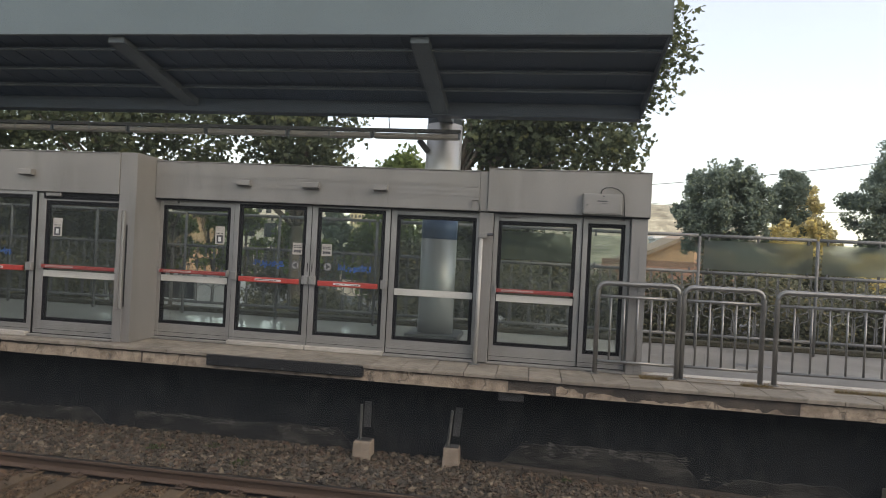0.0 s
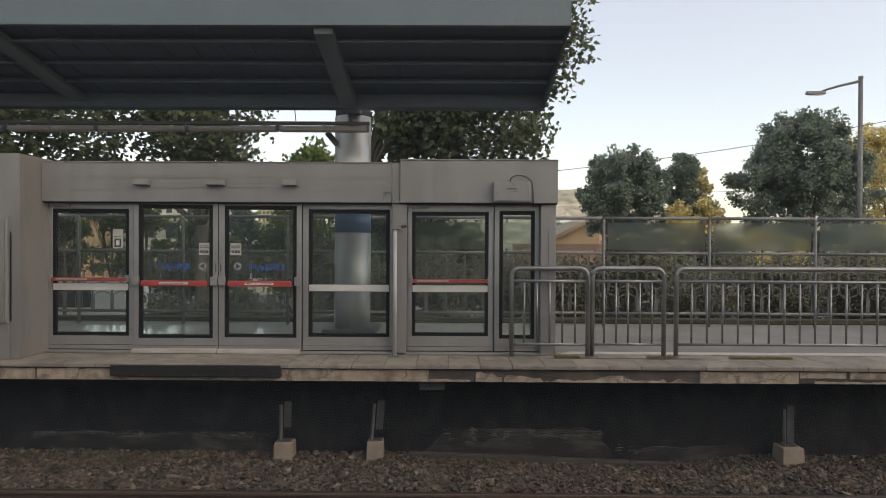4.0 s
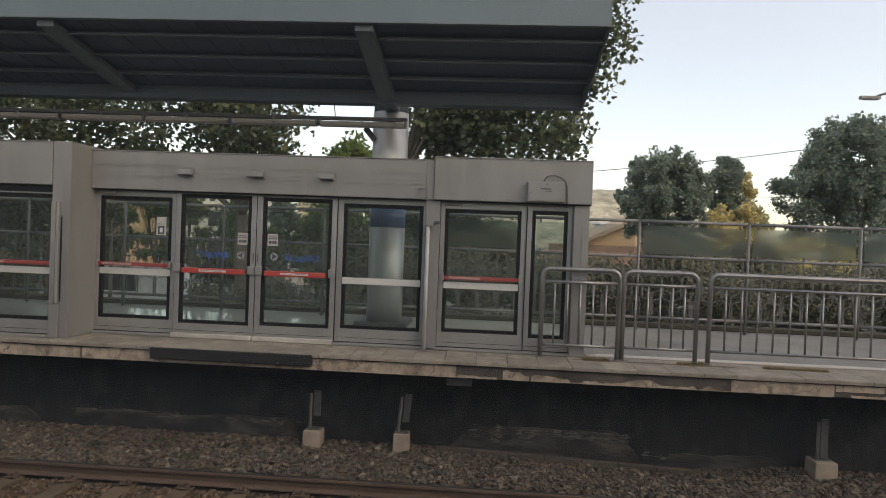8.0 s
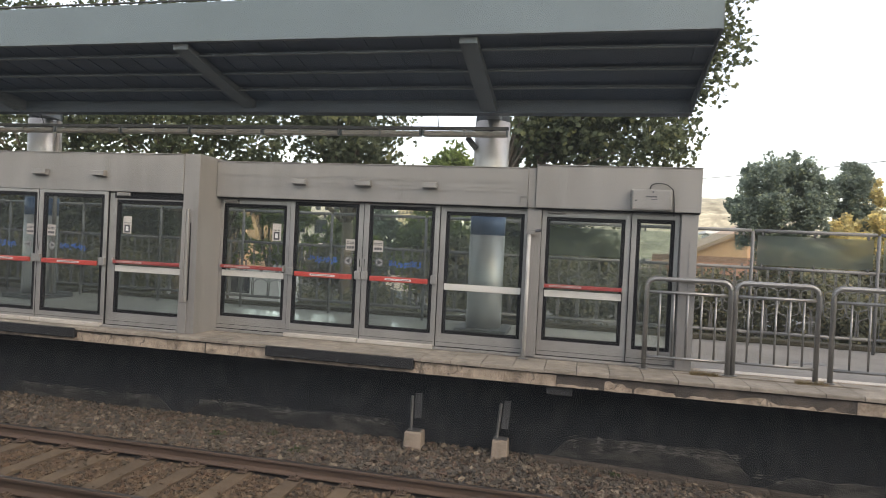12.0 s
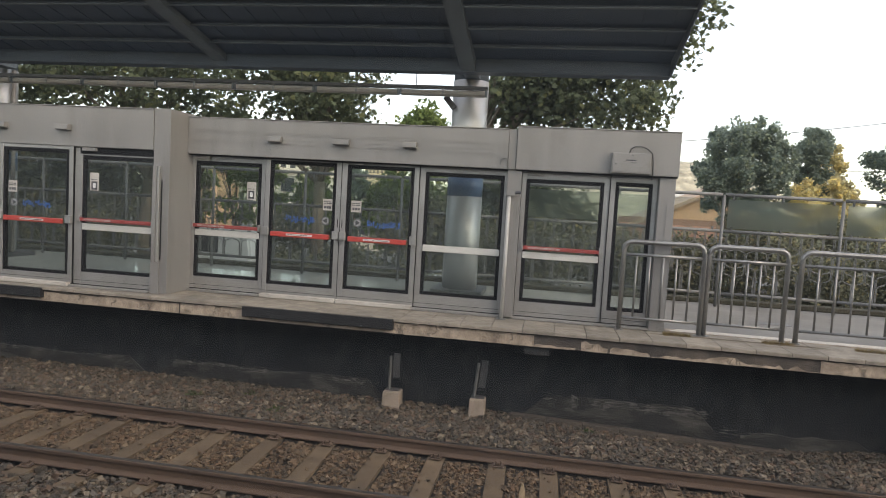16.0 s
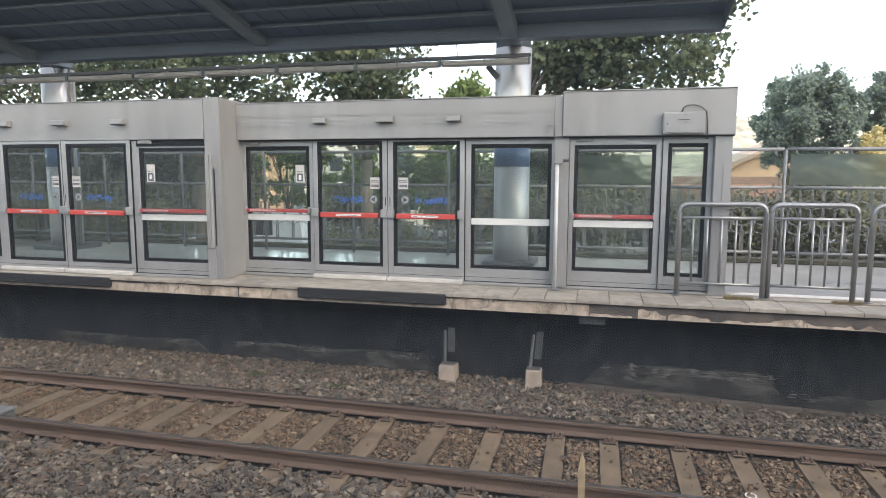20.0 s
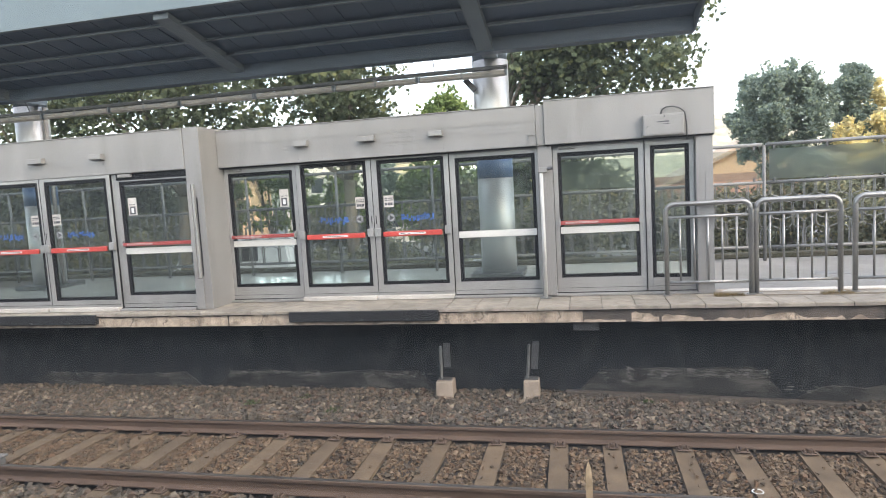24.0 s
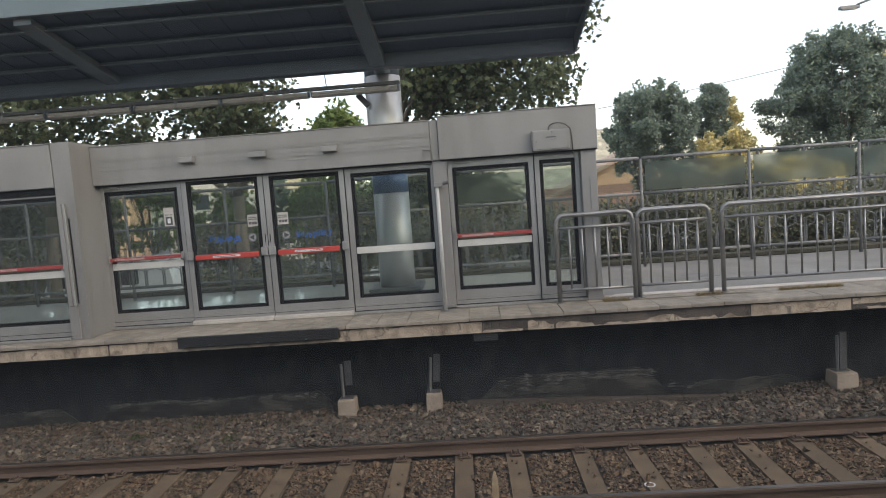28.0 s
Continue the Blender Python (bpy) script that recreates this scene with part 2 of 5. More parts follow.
M = {
    "cladding": mat("grey_cladding", (0.212, 0.204, 0.19), 0.5, 0.0, 0.09, 2.6, 90, 0.03, (0.13, 0.121, 0.106), 0.5, stretch=(1.6, 1.6, 0.3)),
    "alu": mat("brushed_aluminium", (0.30, 0.292, 0.275), 0.42, 0.35, 0.09, 3, 120, 0.03, (0.18, 0.168, 0.148), 0.35),
    "gasket": mat("black_gasket", (0.009, 0.009, 0.01), 0.75, 0, 0.15, 8, 60, 0.03, spec=0.2),
    "red": mat("red_push_bar", (0.43, 0.05, 0.036), 0.45, 0, 0.08, 8, 80, 0.02),
    "dark_red": mat("dull_red_push_bar", (0.3, 0.042, 0.036), 0.5, 0, 0.1, 8, 80, 0.02),
    "white_band": mat("white_band", (0.54, 0.525, 0.475), 0.5, 0, 0.06, 6, 80, 0.02, (0.45, 0.42, 0.36), 0.2),
    "pole_paint": mat("pale_pole_paint", (0.43, 0.42, 0.39), 0.55, 0, 0.08, 6, 80, 0.02, (0.25, 0.235, 0.21), 0.3),
    "faded_notice": mat("faded_notice", (0.42, 0.33, 0.30), 0.5, 0, 0.08, 8, 80, 0.0),
    "faded_red": mat("faded_red_print", (0.36, 0.13, 0.11), 0.5, 0, 0.08, 8, 80, 0.0),
    "sticker": mat("white_sticker", (0.6, 0.6, 0.57), 0.5, 0, 0.06, 8, 80, 0.0),
    "grey_print": mat("grey_sticker", (0.11, 0.115, 0.115), 0.5, 0, 0.06, 8, 80, 0.0),
    "pale_print": mat("pale_sticker_face", (0.26, 0.265, 0.25), 0.5, 0, 0.06, 8, 80, 0.0),
    "efflorescence": mat("lime_stain", (0.15, 0.14, 0.125), 0.95, 0, 0.35, 9, 60, 0.4, (0.05, 0.048, 0.044), 0.8),
    "ink": mat("dark_print", (0.05, 0.05, 0.055), 0.5, 0, 0.1, 8, 80, 0.0),
    "blue": mat("blue_sticker", (0.03, 0.10, 0.29), 0.5, 0, 0.15, 8, 80, 0.0),
    "blue_band": mat("blue_column_band", (0.05, 0.10, 0.19), 0.35, 0, 0.08, 4, 60, 0.02),
    "column": mat("silver_column", (0.44, 0.435, 0.42), 0.42, 0.55, 0.06, 3, 70, 0.02, (0.29, 0.285, 0.27), 0.25, stretch=(1, 1, 0.4)),
    "steel": mat("stainless_steel", (0.25, 0.245, 0.232), 0.36, 0.65, 0.12, 4, 90, 0.03, (0.13, 0.11, 0.09), 0.4),
    "fence_steel": mat("weathered_steel", (0.158, 0.157, 0.151), 0.5, 0.1, 0.12, 4, 80, 0.05, (0.11, 0.09, 0.07), 0.4),
    # blue tint imitates the reflections that veil the canopy's dark underside
    "canopy": mat("veiled_canopy_sheet", (0.034, 0.053, 0.08), 0.5, 0.0, 0.15, 1.2, 40, 0.03, (0.027, 0.037, 0.047), 0.4),
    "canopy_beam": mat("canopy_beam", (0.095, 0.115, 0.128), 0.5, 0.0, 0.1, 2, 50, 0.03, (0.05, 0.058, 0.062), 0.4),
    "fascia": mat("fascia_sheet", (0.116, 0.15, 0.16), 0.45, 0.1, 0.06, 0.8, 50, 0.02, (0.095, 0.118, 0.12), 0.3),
    "light_case": mat("light_case", (0.23, 0.21, 0.185), 0.5, 0.0, 0.12, 3, 60, 0.03, (0.12, 0.10, 0.08), 0.5),
    "conduit": mat("dark_conduit", (0.05, 0.05, 0.05), 0.5, 0.2, 0.1, 3, 60, 0.02),
    "tile": mat("coping_tile", (0.245, 0.212, 0.168), 0.75, 0, 0.2, 7, 110, 0.15, (0.11, 0.094, 0.073), 0.7, obj=0.16),
    "joint": mat("tile_bed", (0.075, 0.066, 0.056), 0.9, 0, 0.2, 6, 80, 0.2),
    "floor": mat("polished_floor", (0.6, 0.585, 0.55), 0.08, 0, 0.08, 1.5, 60, 0.01, (0.38, 0.37, 0.345), 0.35, spec=0.8),
    "matt_floor": mat("matt_floor", (0.225, 0.214, 0.195), 0.85, 0, 0.16, 1.5, 60, 0.08, (0.17, 0.16, 0.135), 0.55, spec=0.2),
    "dark_galv": mat("dark_galvanised_steel", (0.10, 0.10, 0.10), 0.6, 0.2, 0.2, 6, 70, 0.08, (0.06, 0.052, 0.045), 0.4),
    "weed": leaf_mat("weed_leaf", (0.05, 0.075, 0.03), 0.3, 0.1),
    "tactile": mat("ribbed_strip", (0.44, 0.41, 0.365), 0.7, 0, 0.12, 5, 90, 0.1, (0.27, 0.235, 0.195), 0.5),
    "rib_white": mat("worn_white_rib", (0.62, 0.58, 0.52), 0.7, 0, 0.12, 6, 90, 0.1, (0.4, 0.35, 0.29), 0.5),
    "paint": mat("beige_paint", (0.40, 0.32, 0.24), 0.75, 0, 0.22, 9, 45, 0.25, (0.11, 0.078, 0.055), 0.85, cracks=0.9),
    "beam": mat("stained_concrete", (0.06, 0.05, 0.043), 0.9, 0, 0.4, 5, 50, 0.4, (0.19, 0.15, 0.115), 0.45),
    "rubber": mat("black_rubber", (0.010, 0.010, 0.0105), 0.75, 0, 0.2, 6, 70, 0.15),
    # near-black for the wall and soffit of the void under the platform edge
    "void": mat("near_black_wall", (0.0085, 0.0105, 0.0128), 0.85, 0, 0.55, 9.0, 30, 0.6, (0.05, 0.051, 0.05), 0.7, stretch=(1.1, 1, 0.7)),
    "concrete": mat("pale_concrete", (0.341, 0.275, 0.2145), 0.85, 0, 0.16, 5, 60, 0.25, (0.187, 0.1485, 0.11), 0.55),
    "edging": mat("dirty_edging", (0.088, 0.072, 0.0576), 0.9, 0, 0.2, 4, 60, 0.3, (0.04, 0.0336, 0.028), 0.5),
    "dusty": mat("dusty_wall", (0.024, 0.024, 0.023), 0.85, 0, 0.5, 8, 40, 0.5, (0.135, 0.125, 0.108), 0.75, stretch=(0.5, 1, 1.4)),
    "dirt_strip": mat("dirt_strip", (0.13, 0.10, 0.07), 0.95, 0, 0.3, 9, 70, 0.5, (0.07, 0.06, 0.035), 0.6),
    "carriage": mat("carriage_panel", (0.30, 0.305, 0.31), 0.6, 0, 0.1, 1.0, 20, 0.02),
    "moss": mat("mossy_kerb", (0.075, 0.066, 0.045), 0.95, 0, 0.3, 3, 40, 0.5, (0.04, 0.045, 0.02), 0.6),
    "galv": mat("galvanised_steel", (0.17, 0.17, 0.165), 0.55, 0.3, 0.18, 6, 70, 0.08, (0.09, 0.075, 0.06), 0.4),
    "sleeper": mat("sleeper_concrete", (0.128, 0.088, 0.052), 0.9, 0, 0.22, 5, 70, 0.4, (0.07, 0.048, 0.03), 0.6, obj=0.12),
    "rail": mat("rusty_rail", (0.102, 0.066, 0.045), 0.85, 0.0, 0.15, 8, 80, 0.12, (0.066, 0.04195, 0.02851), 0.5, stretch=(0.3, 1, 1)),
    "railhead": mat("worn_rail_head", (0.16, 0.145, 0.13), 0.38, 0.8, 0.15, 3, 60, 0.03),
    # near-black bed paints the shade in the crevices between loose stones
    "shaded_ballast_bed": mat("shaded_ballast_bed", (0.022, 0.017, 0.013), 0.95, 0, 0.35, 14, 60, 1.0),
    "stone": mat("ballast_stone", (0.2, 0.17, 0.13), 0.9, 0, 0.16, 22, 90, 0.3, (0.07, 0.05, 0.033), 0.35, island=0.32, palette=((0.062, 0.05, 0.037), (0.106, 0.08, 0.056), (0.131, 0.098, 0.067), (0.055, 0.047, 0.037), (0.102, 0.065, 0.044), (0.186, 0.15, 0.107), (0.077, 0.064, 0.048), (0.09, 0.077, 0.063))),
    "rusty_stone": mat("rust_stained_stone", (0.21, 0.17, 0.125), 0.9, 0, 0.16, 22, 90, 0.3, (0.085, 0.05, 0.028), 0.42, island=0.22, palette=((0.079, 0.053, 0.033), (0.124, 0.081, 0.047), (0.148, 0.099, 0.058), (0.071, 0.052, 0.034), (0.115, 0.065, 0.034), (0.183, 0.129, 0.08))),
    "wood": mat("weathered_wood", (0.38, 0.28, 0.17), 0.8, 0, 0.2, 12, 120, 0.2),
    "ground": mat("car_park_ground", (0.13, 0.125, 0.115), 0.9, 0, 0.2, 0.5, 12, 0.2, (0.09, 0.085, 0.06), 0.5),
    "bark": mat("bark", (0.14, 0.115, 0.085), 0.9, 0, 0.3, 4, 30, 0.6),
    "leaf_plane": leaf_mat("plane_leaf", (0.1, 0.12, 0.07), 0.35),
    # distance haze is put into this pale grey-green leaf colour
    "leaf_far": leaf_mat("hazed_far_leaf", (0.205, 0.252, 0.208), 0.1, 0.04),
    # yellow-green leaves, raised in brightness to imitate low sun on them
    "leaf_yellow": leaf_mat("sunlit_yellow_leaf", (0.64, 0.56, 0.3), 0.2, 0.3),
    "leaf_bush": leaf_mat("bush_leaf", (0.16, 0.162, 0.108), 0.55, 0.6),
    "leaf_light": leaf_mat("light_leaf", (0.15, 0.2, 0.07), 0.3, 0.2),
    "dry": leaf_mat("dry_grass", (0.20, 0.15, 0.075), 0.3, 0.3),
    # haze in the door and train panes imitates a veil of reflections
    "glass": glass_mat("door_glass", (0.93, 0.98, 0.96), 0.0, 0.9, (0.42, 0.46, 0.44), 0.03),
    "train_glass": glass_mat("train_window_glass", (0.97, 0.99, 0.98), 0.0, 0.96, (0.42, 0.45, 0.46), 0.029),
    "clear": glass_mat("fence_glass", (0.92, 0.97, 0.95), 0.0, 0.9),
    "screen": glass_mat("frosted_screen", (0.84, 0.88, 0.85), 0.32, 0.86, (0.30, 0.34, 0.33), 0.075),
    # low sun on the far walls is mixed into these three warm, bright paints
    "house_wall": mat("sunlit_ochre_wall", (0.66, 0.42, 0.25), 0.85, 0, 0.08, 0.6, 8, 0.05),
    "pale_wall": mat("pale_wall", (0.82, 0.72, 0.58), 0.85, 0, 0.08, 0.4, 6, 0.05),
    "flat_wall": mat("sunlit_apartment_wall", (0.72, 0.58, 0.36), 0.85, 0, 0.06, 0.3, 4, 0.05),
    "flat_window": mat("apartment_window", (0.2, 0.17, 0.12), 0.3, 0, 0.1, 1, 10, 0.0),
    "white_wall": mat("white_wall", (0.8, 0.78, 0.74), 0.85, 0, 0.06, 0.6, 8, 0.05),
    "brick_band": mat("brick_band", (0.34, 0.2, 0.14), 0.85, 0, 0.15, 1.0, 12, 0.1),
    "roof": mat("roof_tiles", (0.42, 0.30, 0.21), 0.8, 0, 0.15, 1, 10, 0.2),
    "window": mat("far_window", (0.05, 0.055, 0.06), 0.15, 0, 0.1, 1, 10, 0.0),
    # base colour lifted well above woodland to carry the haze of distance
    "hill": mat("hazy_wooded_hill", (0.43, 0.385, 0.28), 0.95, 0, 0.42, 0.11, 0.42, 0.3, (0.23, 0.225, 0.165), 0.7),
    "car_white": mat("white_car_paint", (0.7, 0.7, 0.69), 0.25, 0, 0.03, 2, 20, 0),
    "car_grey": mat("grey_car_paint", (0.12, 0.12, 0.125), 0.25, 0.3, 0.03, 2, 20, 0),
    "lampglass": mat("lamp_lens", (0.5, 0.5, 0.48), 0.3, 0, 0.05, 5, 20, 0),
}


# ---- builders ----
def thing(name, at=(0, 0, 0), label="", category="", group="", kind=""):
    ob = new(name)
    ob.empty_display_size = 0.1
    ob.location = at
    return tagged(ob, label, category, group, kind)


def whole(ob):
    """The pose in the world of a thing or part just made."""
    own = Matrix.LocRotScale(ob.location, ob.rotation_euler, ob.scale)
    return own if ob.parent is None else whole(ob.parent) @ ob.matrix_parent_inverse @ own


def settle(ob, parent):
    if parent is not None:
        ob.parent = parent
        ob.matrix_parent_inverse = whole(parent).inverted()
    return ob


def part(name, bm, material, parent=None, label="", smooth=False):
    me = bpy.data.meshes.new(name)
    bm.to_mesh(me)
    bm.free()
    me.materials.append(M[material])
    if smooth:
        for p in me.polygons:
            p.use_smooth = True
    ob = settle(new(name, me), parent)
    return tagged(ob, label)


def piece(name, me, at, parent, rot=(0, 0, 0), scale=(1, 1, 1)):
    ob = settle(new(name, me), parent)
    ob.location, ob.rotation_euler, ob.scale = at, rot, scale
    return ob


def raw(name, verts, faces, material, parent=None, label="", smooth=False):
    me = bpy.data.meshes.new(name)
    me.from_pydata(verts, [], faces)
    me.materials.append(M[material])
    if smooth:
        for p in me.polygons:
            p.use_smooth = True
    return tagged(settle(new(name, me), parent), label)


def box(lo, hi, bevel=0.004, bm=None, segments=1):
    out = bm or bmesh.new()
    tmp = bmesh.new()
    bmesh.ops.create_cube(tmp, size=1)
    c = [(a + b) / 2 for a, b in zip(lo, hi)]
    s = [abs(b - a) for a, b in zip(lo, hi)]
    for v in tmp.verts:
        v.co = Vector([c[i] + v.co[i] * s[i] for i in range(3)])
    if bevel:
        bmesh.ops.bevel(tmp, geom=tmp.edges[:], offset=min(bevel, min(s) * 0.4), segments=segments, affect="EDGES", profile=0.5)
    if bm is None:
        out.free()
        return tmp
    me = bpy.data.meshes.new("tmp")
    tmp.to_mesh(me)
    tmp.free()
    out.from_mesh(me)
    bpy.data.meshes.remove(me)
    return out


def tube(path, radius, sides=8, bm=None, closed=False, taper=None):
    """A round bar along a path of points."""
    bm = bm or bmesh.new()
    pts = [Vector(p) for p in path]
    n = len(pts)
    rings = []
    ref = Vector((0, 0, 1))
    for i, p in enumerate(pts):
        a = pts[(i - 1) % n] if (closed or i > 0) else p
        b = pts[(i + 1) % n] if (closed or i < n - 1) else p
        d = (b - a).normalized()
        u = d.cross(ref)
        if u.length < 0.05:
            u = d.cross(Vector((0, 1, 0)))
        u.normalize()
        w = d.cross(u)
        r = radius if taper is None else radius + (taper - radius) * i / max(1, n - 1)
        rings.append([bm.verts.new(p + (u * math.cos(2 * math.pi * k / sides) + w * math.sin(2 * math.pi * k / sides)) * r) for k in range(sides)])
    for i in range(n if closed else n - 1):
        A, B = rings[i], rings[(i + 1) % n]
        for k in range(sides):
            bm.faces.new((A[k], A[(k + 1) % sides], B[(k + 1) % sides], B[k]))
    if not closed:
        bm.faces.new(rings[0][::-1])
        bm.faces.new(rings[-1])
    bmesh.ops.recalc_face_normals(bm, faces=bm.faces[:])
    return bm


def arc(c, r, a0, a1, n, axis="xz"):
    out = []
    for i in range(n + 1):
        a = radians(a0 + (a1 - a0) * i / n)
        out.append((c[0] + r * math.cos(a), c[1], c[2] + r * math.sin(a)))
    return out


def prism(profile, x0, x1, bm=None):
    """A profile of (y, z) points drawn out along x."""
    bm = bm or bmesh.new()
    A = [bm.verts.new((x0, y, z)) for y, z in profile]
    B = [bm.verts.new((x1, y, z)) for y, z in profile]
    n = len(profile)
    for i in range(n):
        bm.faces.new((A[i], A[(i + 1) % n], B[(i + 1) % n], B[i]))
    bm.faces.new(A[::-1])
    bm.faces.new(B)
    bmesh.ops.recalc_face_normals(bm, faces=bm.faces[:])
    return bm


def bars(x0, x1, y, z0, z1, count, rows, seed):
    """Print that cannot be read: short bars in rows on a plate facing the track."""
    bm = bmesh.new()
    rnd = random.Random(seed)
    h = (z1 - z0) / rows
    for r in range(rows):
        x = x0
        w = (x1 - x0) / count
        for i in range(count):
            if rnd.random() < 0.85:
                box((x + w * 0.1, y - 0.0015, z0 + h * (r + 0.22)), (x + w * rnd.uniform(0.6, 0.92), y + 0.0015, z0 + h * (r + 0.78)), 0, bm)
            x += w
    return bm


# ---- ground, ballast, platform ----
LEFT, RIGHT = -30.0, 24.0
RAIL_Z, RAIL_FAR, RAIL_NEAR = -1.27, -0.90, -2.405


def bed_z(x, y):
    z = -1.465
    if y > RAIL_FAR:
        z = -1.385 - 0.115 * max(0.0, min(1.0, x / 2.5)) * max(0.0, min(1.0, (4.9 - x) / 1.2)) * max(0.0, y + 0.2) / 0.9
    elif y < RAIL_NEAR:
        z = -1.46 - 0.03 * (RAIL_NEAR - y)
    return z


def ground_sheet():
    gx = [-3000, -600, -150, -60] + [LEFT + i * 0.5 for i in range(109)] + [60, 150, 600, 3000]
    gy = [-3000, -600, -150, -40, -12, -6] + [-5 + i * 0.25 for i in range(25)] + [4.6, 5.2, 8, 16, 40, 150, 600, 3000]
    v, f = [], []
    for y in gy:
        for x in gx:
            if -5 <= y <= 1.0:
                v.append((x, y, bed_z(x, y) - 0.02 + 0.012 * noise.noise((x * 3, y * 3, 0))))
            else:
                v.append((x, y, -1.55))
    n = len(gx)
    for j in range(len(gy) - 1):
        for i in range(n - 1):
            f.append((j * n + i, j * n + i + 1, (j + 1) * n + i + 1, (j + 1) * n + i))
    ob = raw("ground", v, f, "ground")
    ob.data.materials.append(M["shaded_ballast_bed"])
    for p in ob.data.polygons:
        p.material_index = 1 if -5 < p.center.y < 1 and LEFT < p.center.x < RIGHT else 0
    return tagged(ob, "gravel track bed darkened for shaded gaps between stones, grey asphalt yard beyond", "ground", kind="structure")


ground_sheet()

platform = thing("platform", (0, 0, 0), "raised concrete railway platform with beige tiled edge", "platform", kind="structure")
part("slab", box((LEFT, 0.06, -0.20), (RIGHT, 4.75, -0.03), 0), "joint", platform)
part("soffit", box((LEFT, 0.31, -0.30), (RIGHT, 4.75, -0.2005), 0), "void", platform, "near-black underside of the platform")
part("joint_bed", box((LEFT, 1.02, -0.0295), (2.16, 4.72, -0.004), 0), "edging", platform)
part("outdoor_floor", box((2.165, 1.02, -0.028), (RIGHT, 4.72, 0.0), 0.002), "matt_floor", platform, "weathered grey platform floor")
part("edge_beam", box((LEFT, 0.035, -0.225), (RIGHT, 0.30, -0.062), 0.012), "beam", platform, "dark stained concrete edge beam")
part("back_wall", box((LEFT, 0.80, -1.75), (RIGHT, 1.00, -0.30), 0), "void", platform, "near-black wall under the platform")
part("rear_face", box((LEFT, 4.55, -1.75), (RIGHT, 4.74, -0.30), 0), "concrete", platform)
part("rear_kerb", box((LEFT, 4.28, 0.0), (RIGHT, 4.55, 0.09), 0.015), "moss", platform, "mossy low concrete kerb")


def paint_skin(x0, x1, top, low, seed, ragged):
    """A skin of old beige paint on the edge beam, with a broken upper or lower edge."""
    rnd = random.Random(seed)
    n = max(6, int((x1 - x0) / 0.05))
    ups, lows = [], []
    level = 0.0
    for i in range(n + 1):
        level = 0.7 * level + rnd.uniform(-1, 1) * ragged * 0.5
        if rnd.random() < 0.08:
            level += rnd.choice((-1, 1)) * ragged
        ups.append(max(low + 0.006, min(top, top - ragged + level)) if ragged else top)
        lows.append(low + rnd.uniform(0, 0.006))
    v, f = [], []
    for i in range(n + 1):
        x = x0 + (x1 - x0) * i / n
        for y in (0.027, 0.036):
            v += [(x, y, lows[i]), (x, y, ups[i])]
    for i in range(n):
        a, b = i * 4, i * 4 + 4
        f += [(a, b, b + 1, a + 1), (a + 1, b + 1, b + 3, a + 3), (a, a + 2, b + 2, b)]
    return raw("paint_skin", v, f, "paint", platform, "flaking beige paint")


for x0, x1, top, low, sd, rg in ((LEFT, -9.2, -0.064, -0.222, 1, 0), (-9.0, -4.6, -0.064, -0.222, 2, 0.012), (-4.58, 0.42, -0.064, -0.222, 3, 0.008),
                                 (0.43, 0.95, -0.17, -0.222, 4, 0.02), (1.02, 1.35, -0.064, -0.222, 5, 0.05), (1.38, 3.85, -0.13, -0.222, 6, 0.055),
                                 (3.86, 5.1, -0.064, -0.222, 7, 0.004), (5.12, 5.7, -0.064, -0.15, 8, 0.01), (5.3, 9.0, -0.17, -0.222, 10, 0.015),
                                 (5.75, RIGHT, -0.064, -0.16, 9, 0.01)):
    paint_skin(x0, x1, top, low, sd, rg)


def dust_skin(x0, x1, top, low, seed):
    """A crust of dust on the lower part of the dark wall, with a wavering upper rim."""
    rnd = random.Random(seed)
    n = int((x1 - x0) / 0.06)
    v, f = [], []
    level = 0.0
    for i in range(n + 1):
        level = 0.86 * level + rnd.uniform(-0.014, 0.014)
        x = x0 + (x1 - x0) * i / n
        fade = min(1.0, i / 5, (n - i) / 5)
        v += [(x, 0.7905, low), (x, 0.7905, low + (top - low + level) * (0.45 + 0.55 * fade)), (x, 0.798, low + (top - low + level) * (0.45 + 0.55 * fade) + 0.008)]
    for i in range(n):
        a, b = i * 3, i * 3 + 3
        f += [(a, b, b + 1, a + 1), (a + 1, b + 1, b + 2, a + 2)]
    raw("dust_crust", v, f, "dusty", platform, "grey dust crust on the dark wall")


for x0, x1, top, sd in ((-8.9, -5.6, -1.16, 1), (-5.4, -1.7, -1.13, 2), (0.35, 2.95, -1.05, 3), (3.1, 5.0, -1.27, 4)):
    dust_skin(x0, x1, top, -1.6, sd)


def stain(x0, x1, z, spread, count, seed):
    """A scatter of thin lime flakes on the dark wall."""
    rnd = random.Random(seed)
    v, f = [], []
    for i in range(count):
        cx, cz = rnd.uniform(x0, x1), z + rnd.gauss(0, 1) * spread
        r, q = abs(rnd.gauss(0, 0.005)) + 0.002, rnd.uniform(1.5, 6.0)
        y = 0.7895 - 0.0004 * (i % 5)
        k = len(v)
        n = rnd.randint(5, 7)
        for s in range(n):
            a = 2 * math.pi * s / n
            e = rnd.uniform(0.5, 1.2)
            v.append((cx + r * q * e * math.cos(a), y, cz + r * e * math.sin(a)))
        f.append(tuple(range(k, k + n)))
    raw("stain", v, f, "efflorescence", platform, "pale flaking lime on the dark wall")


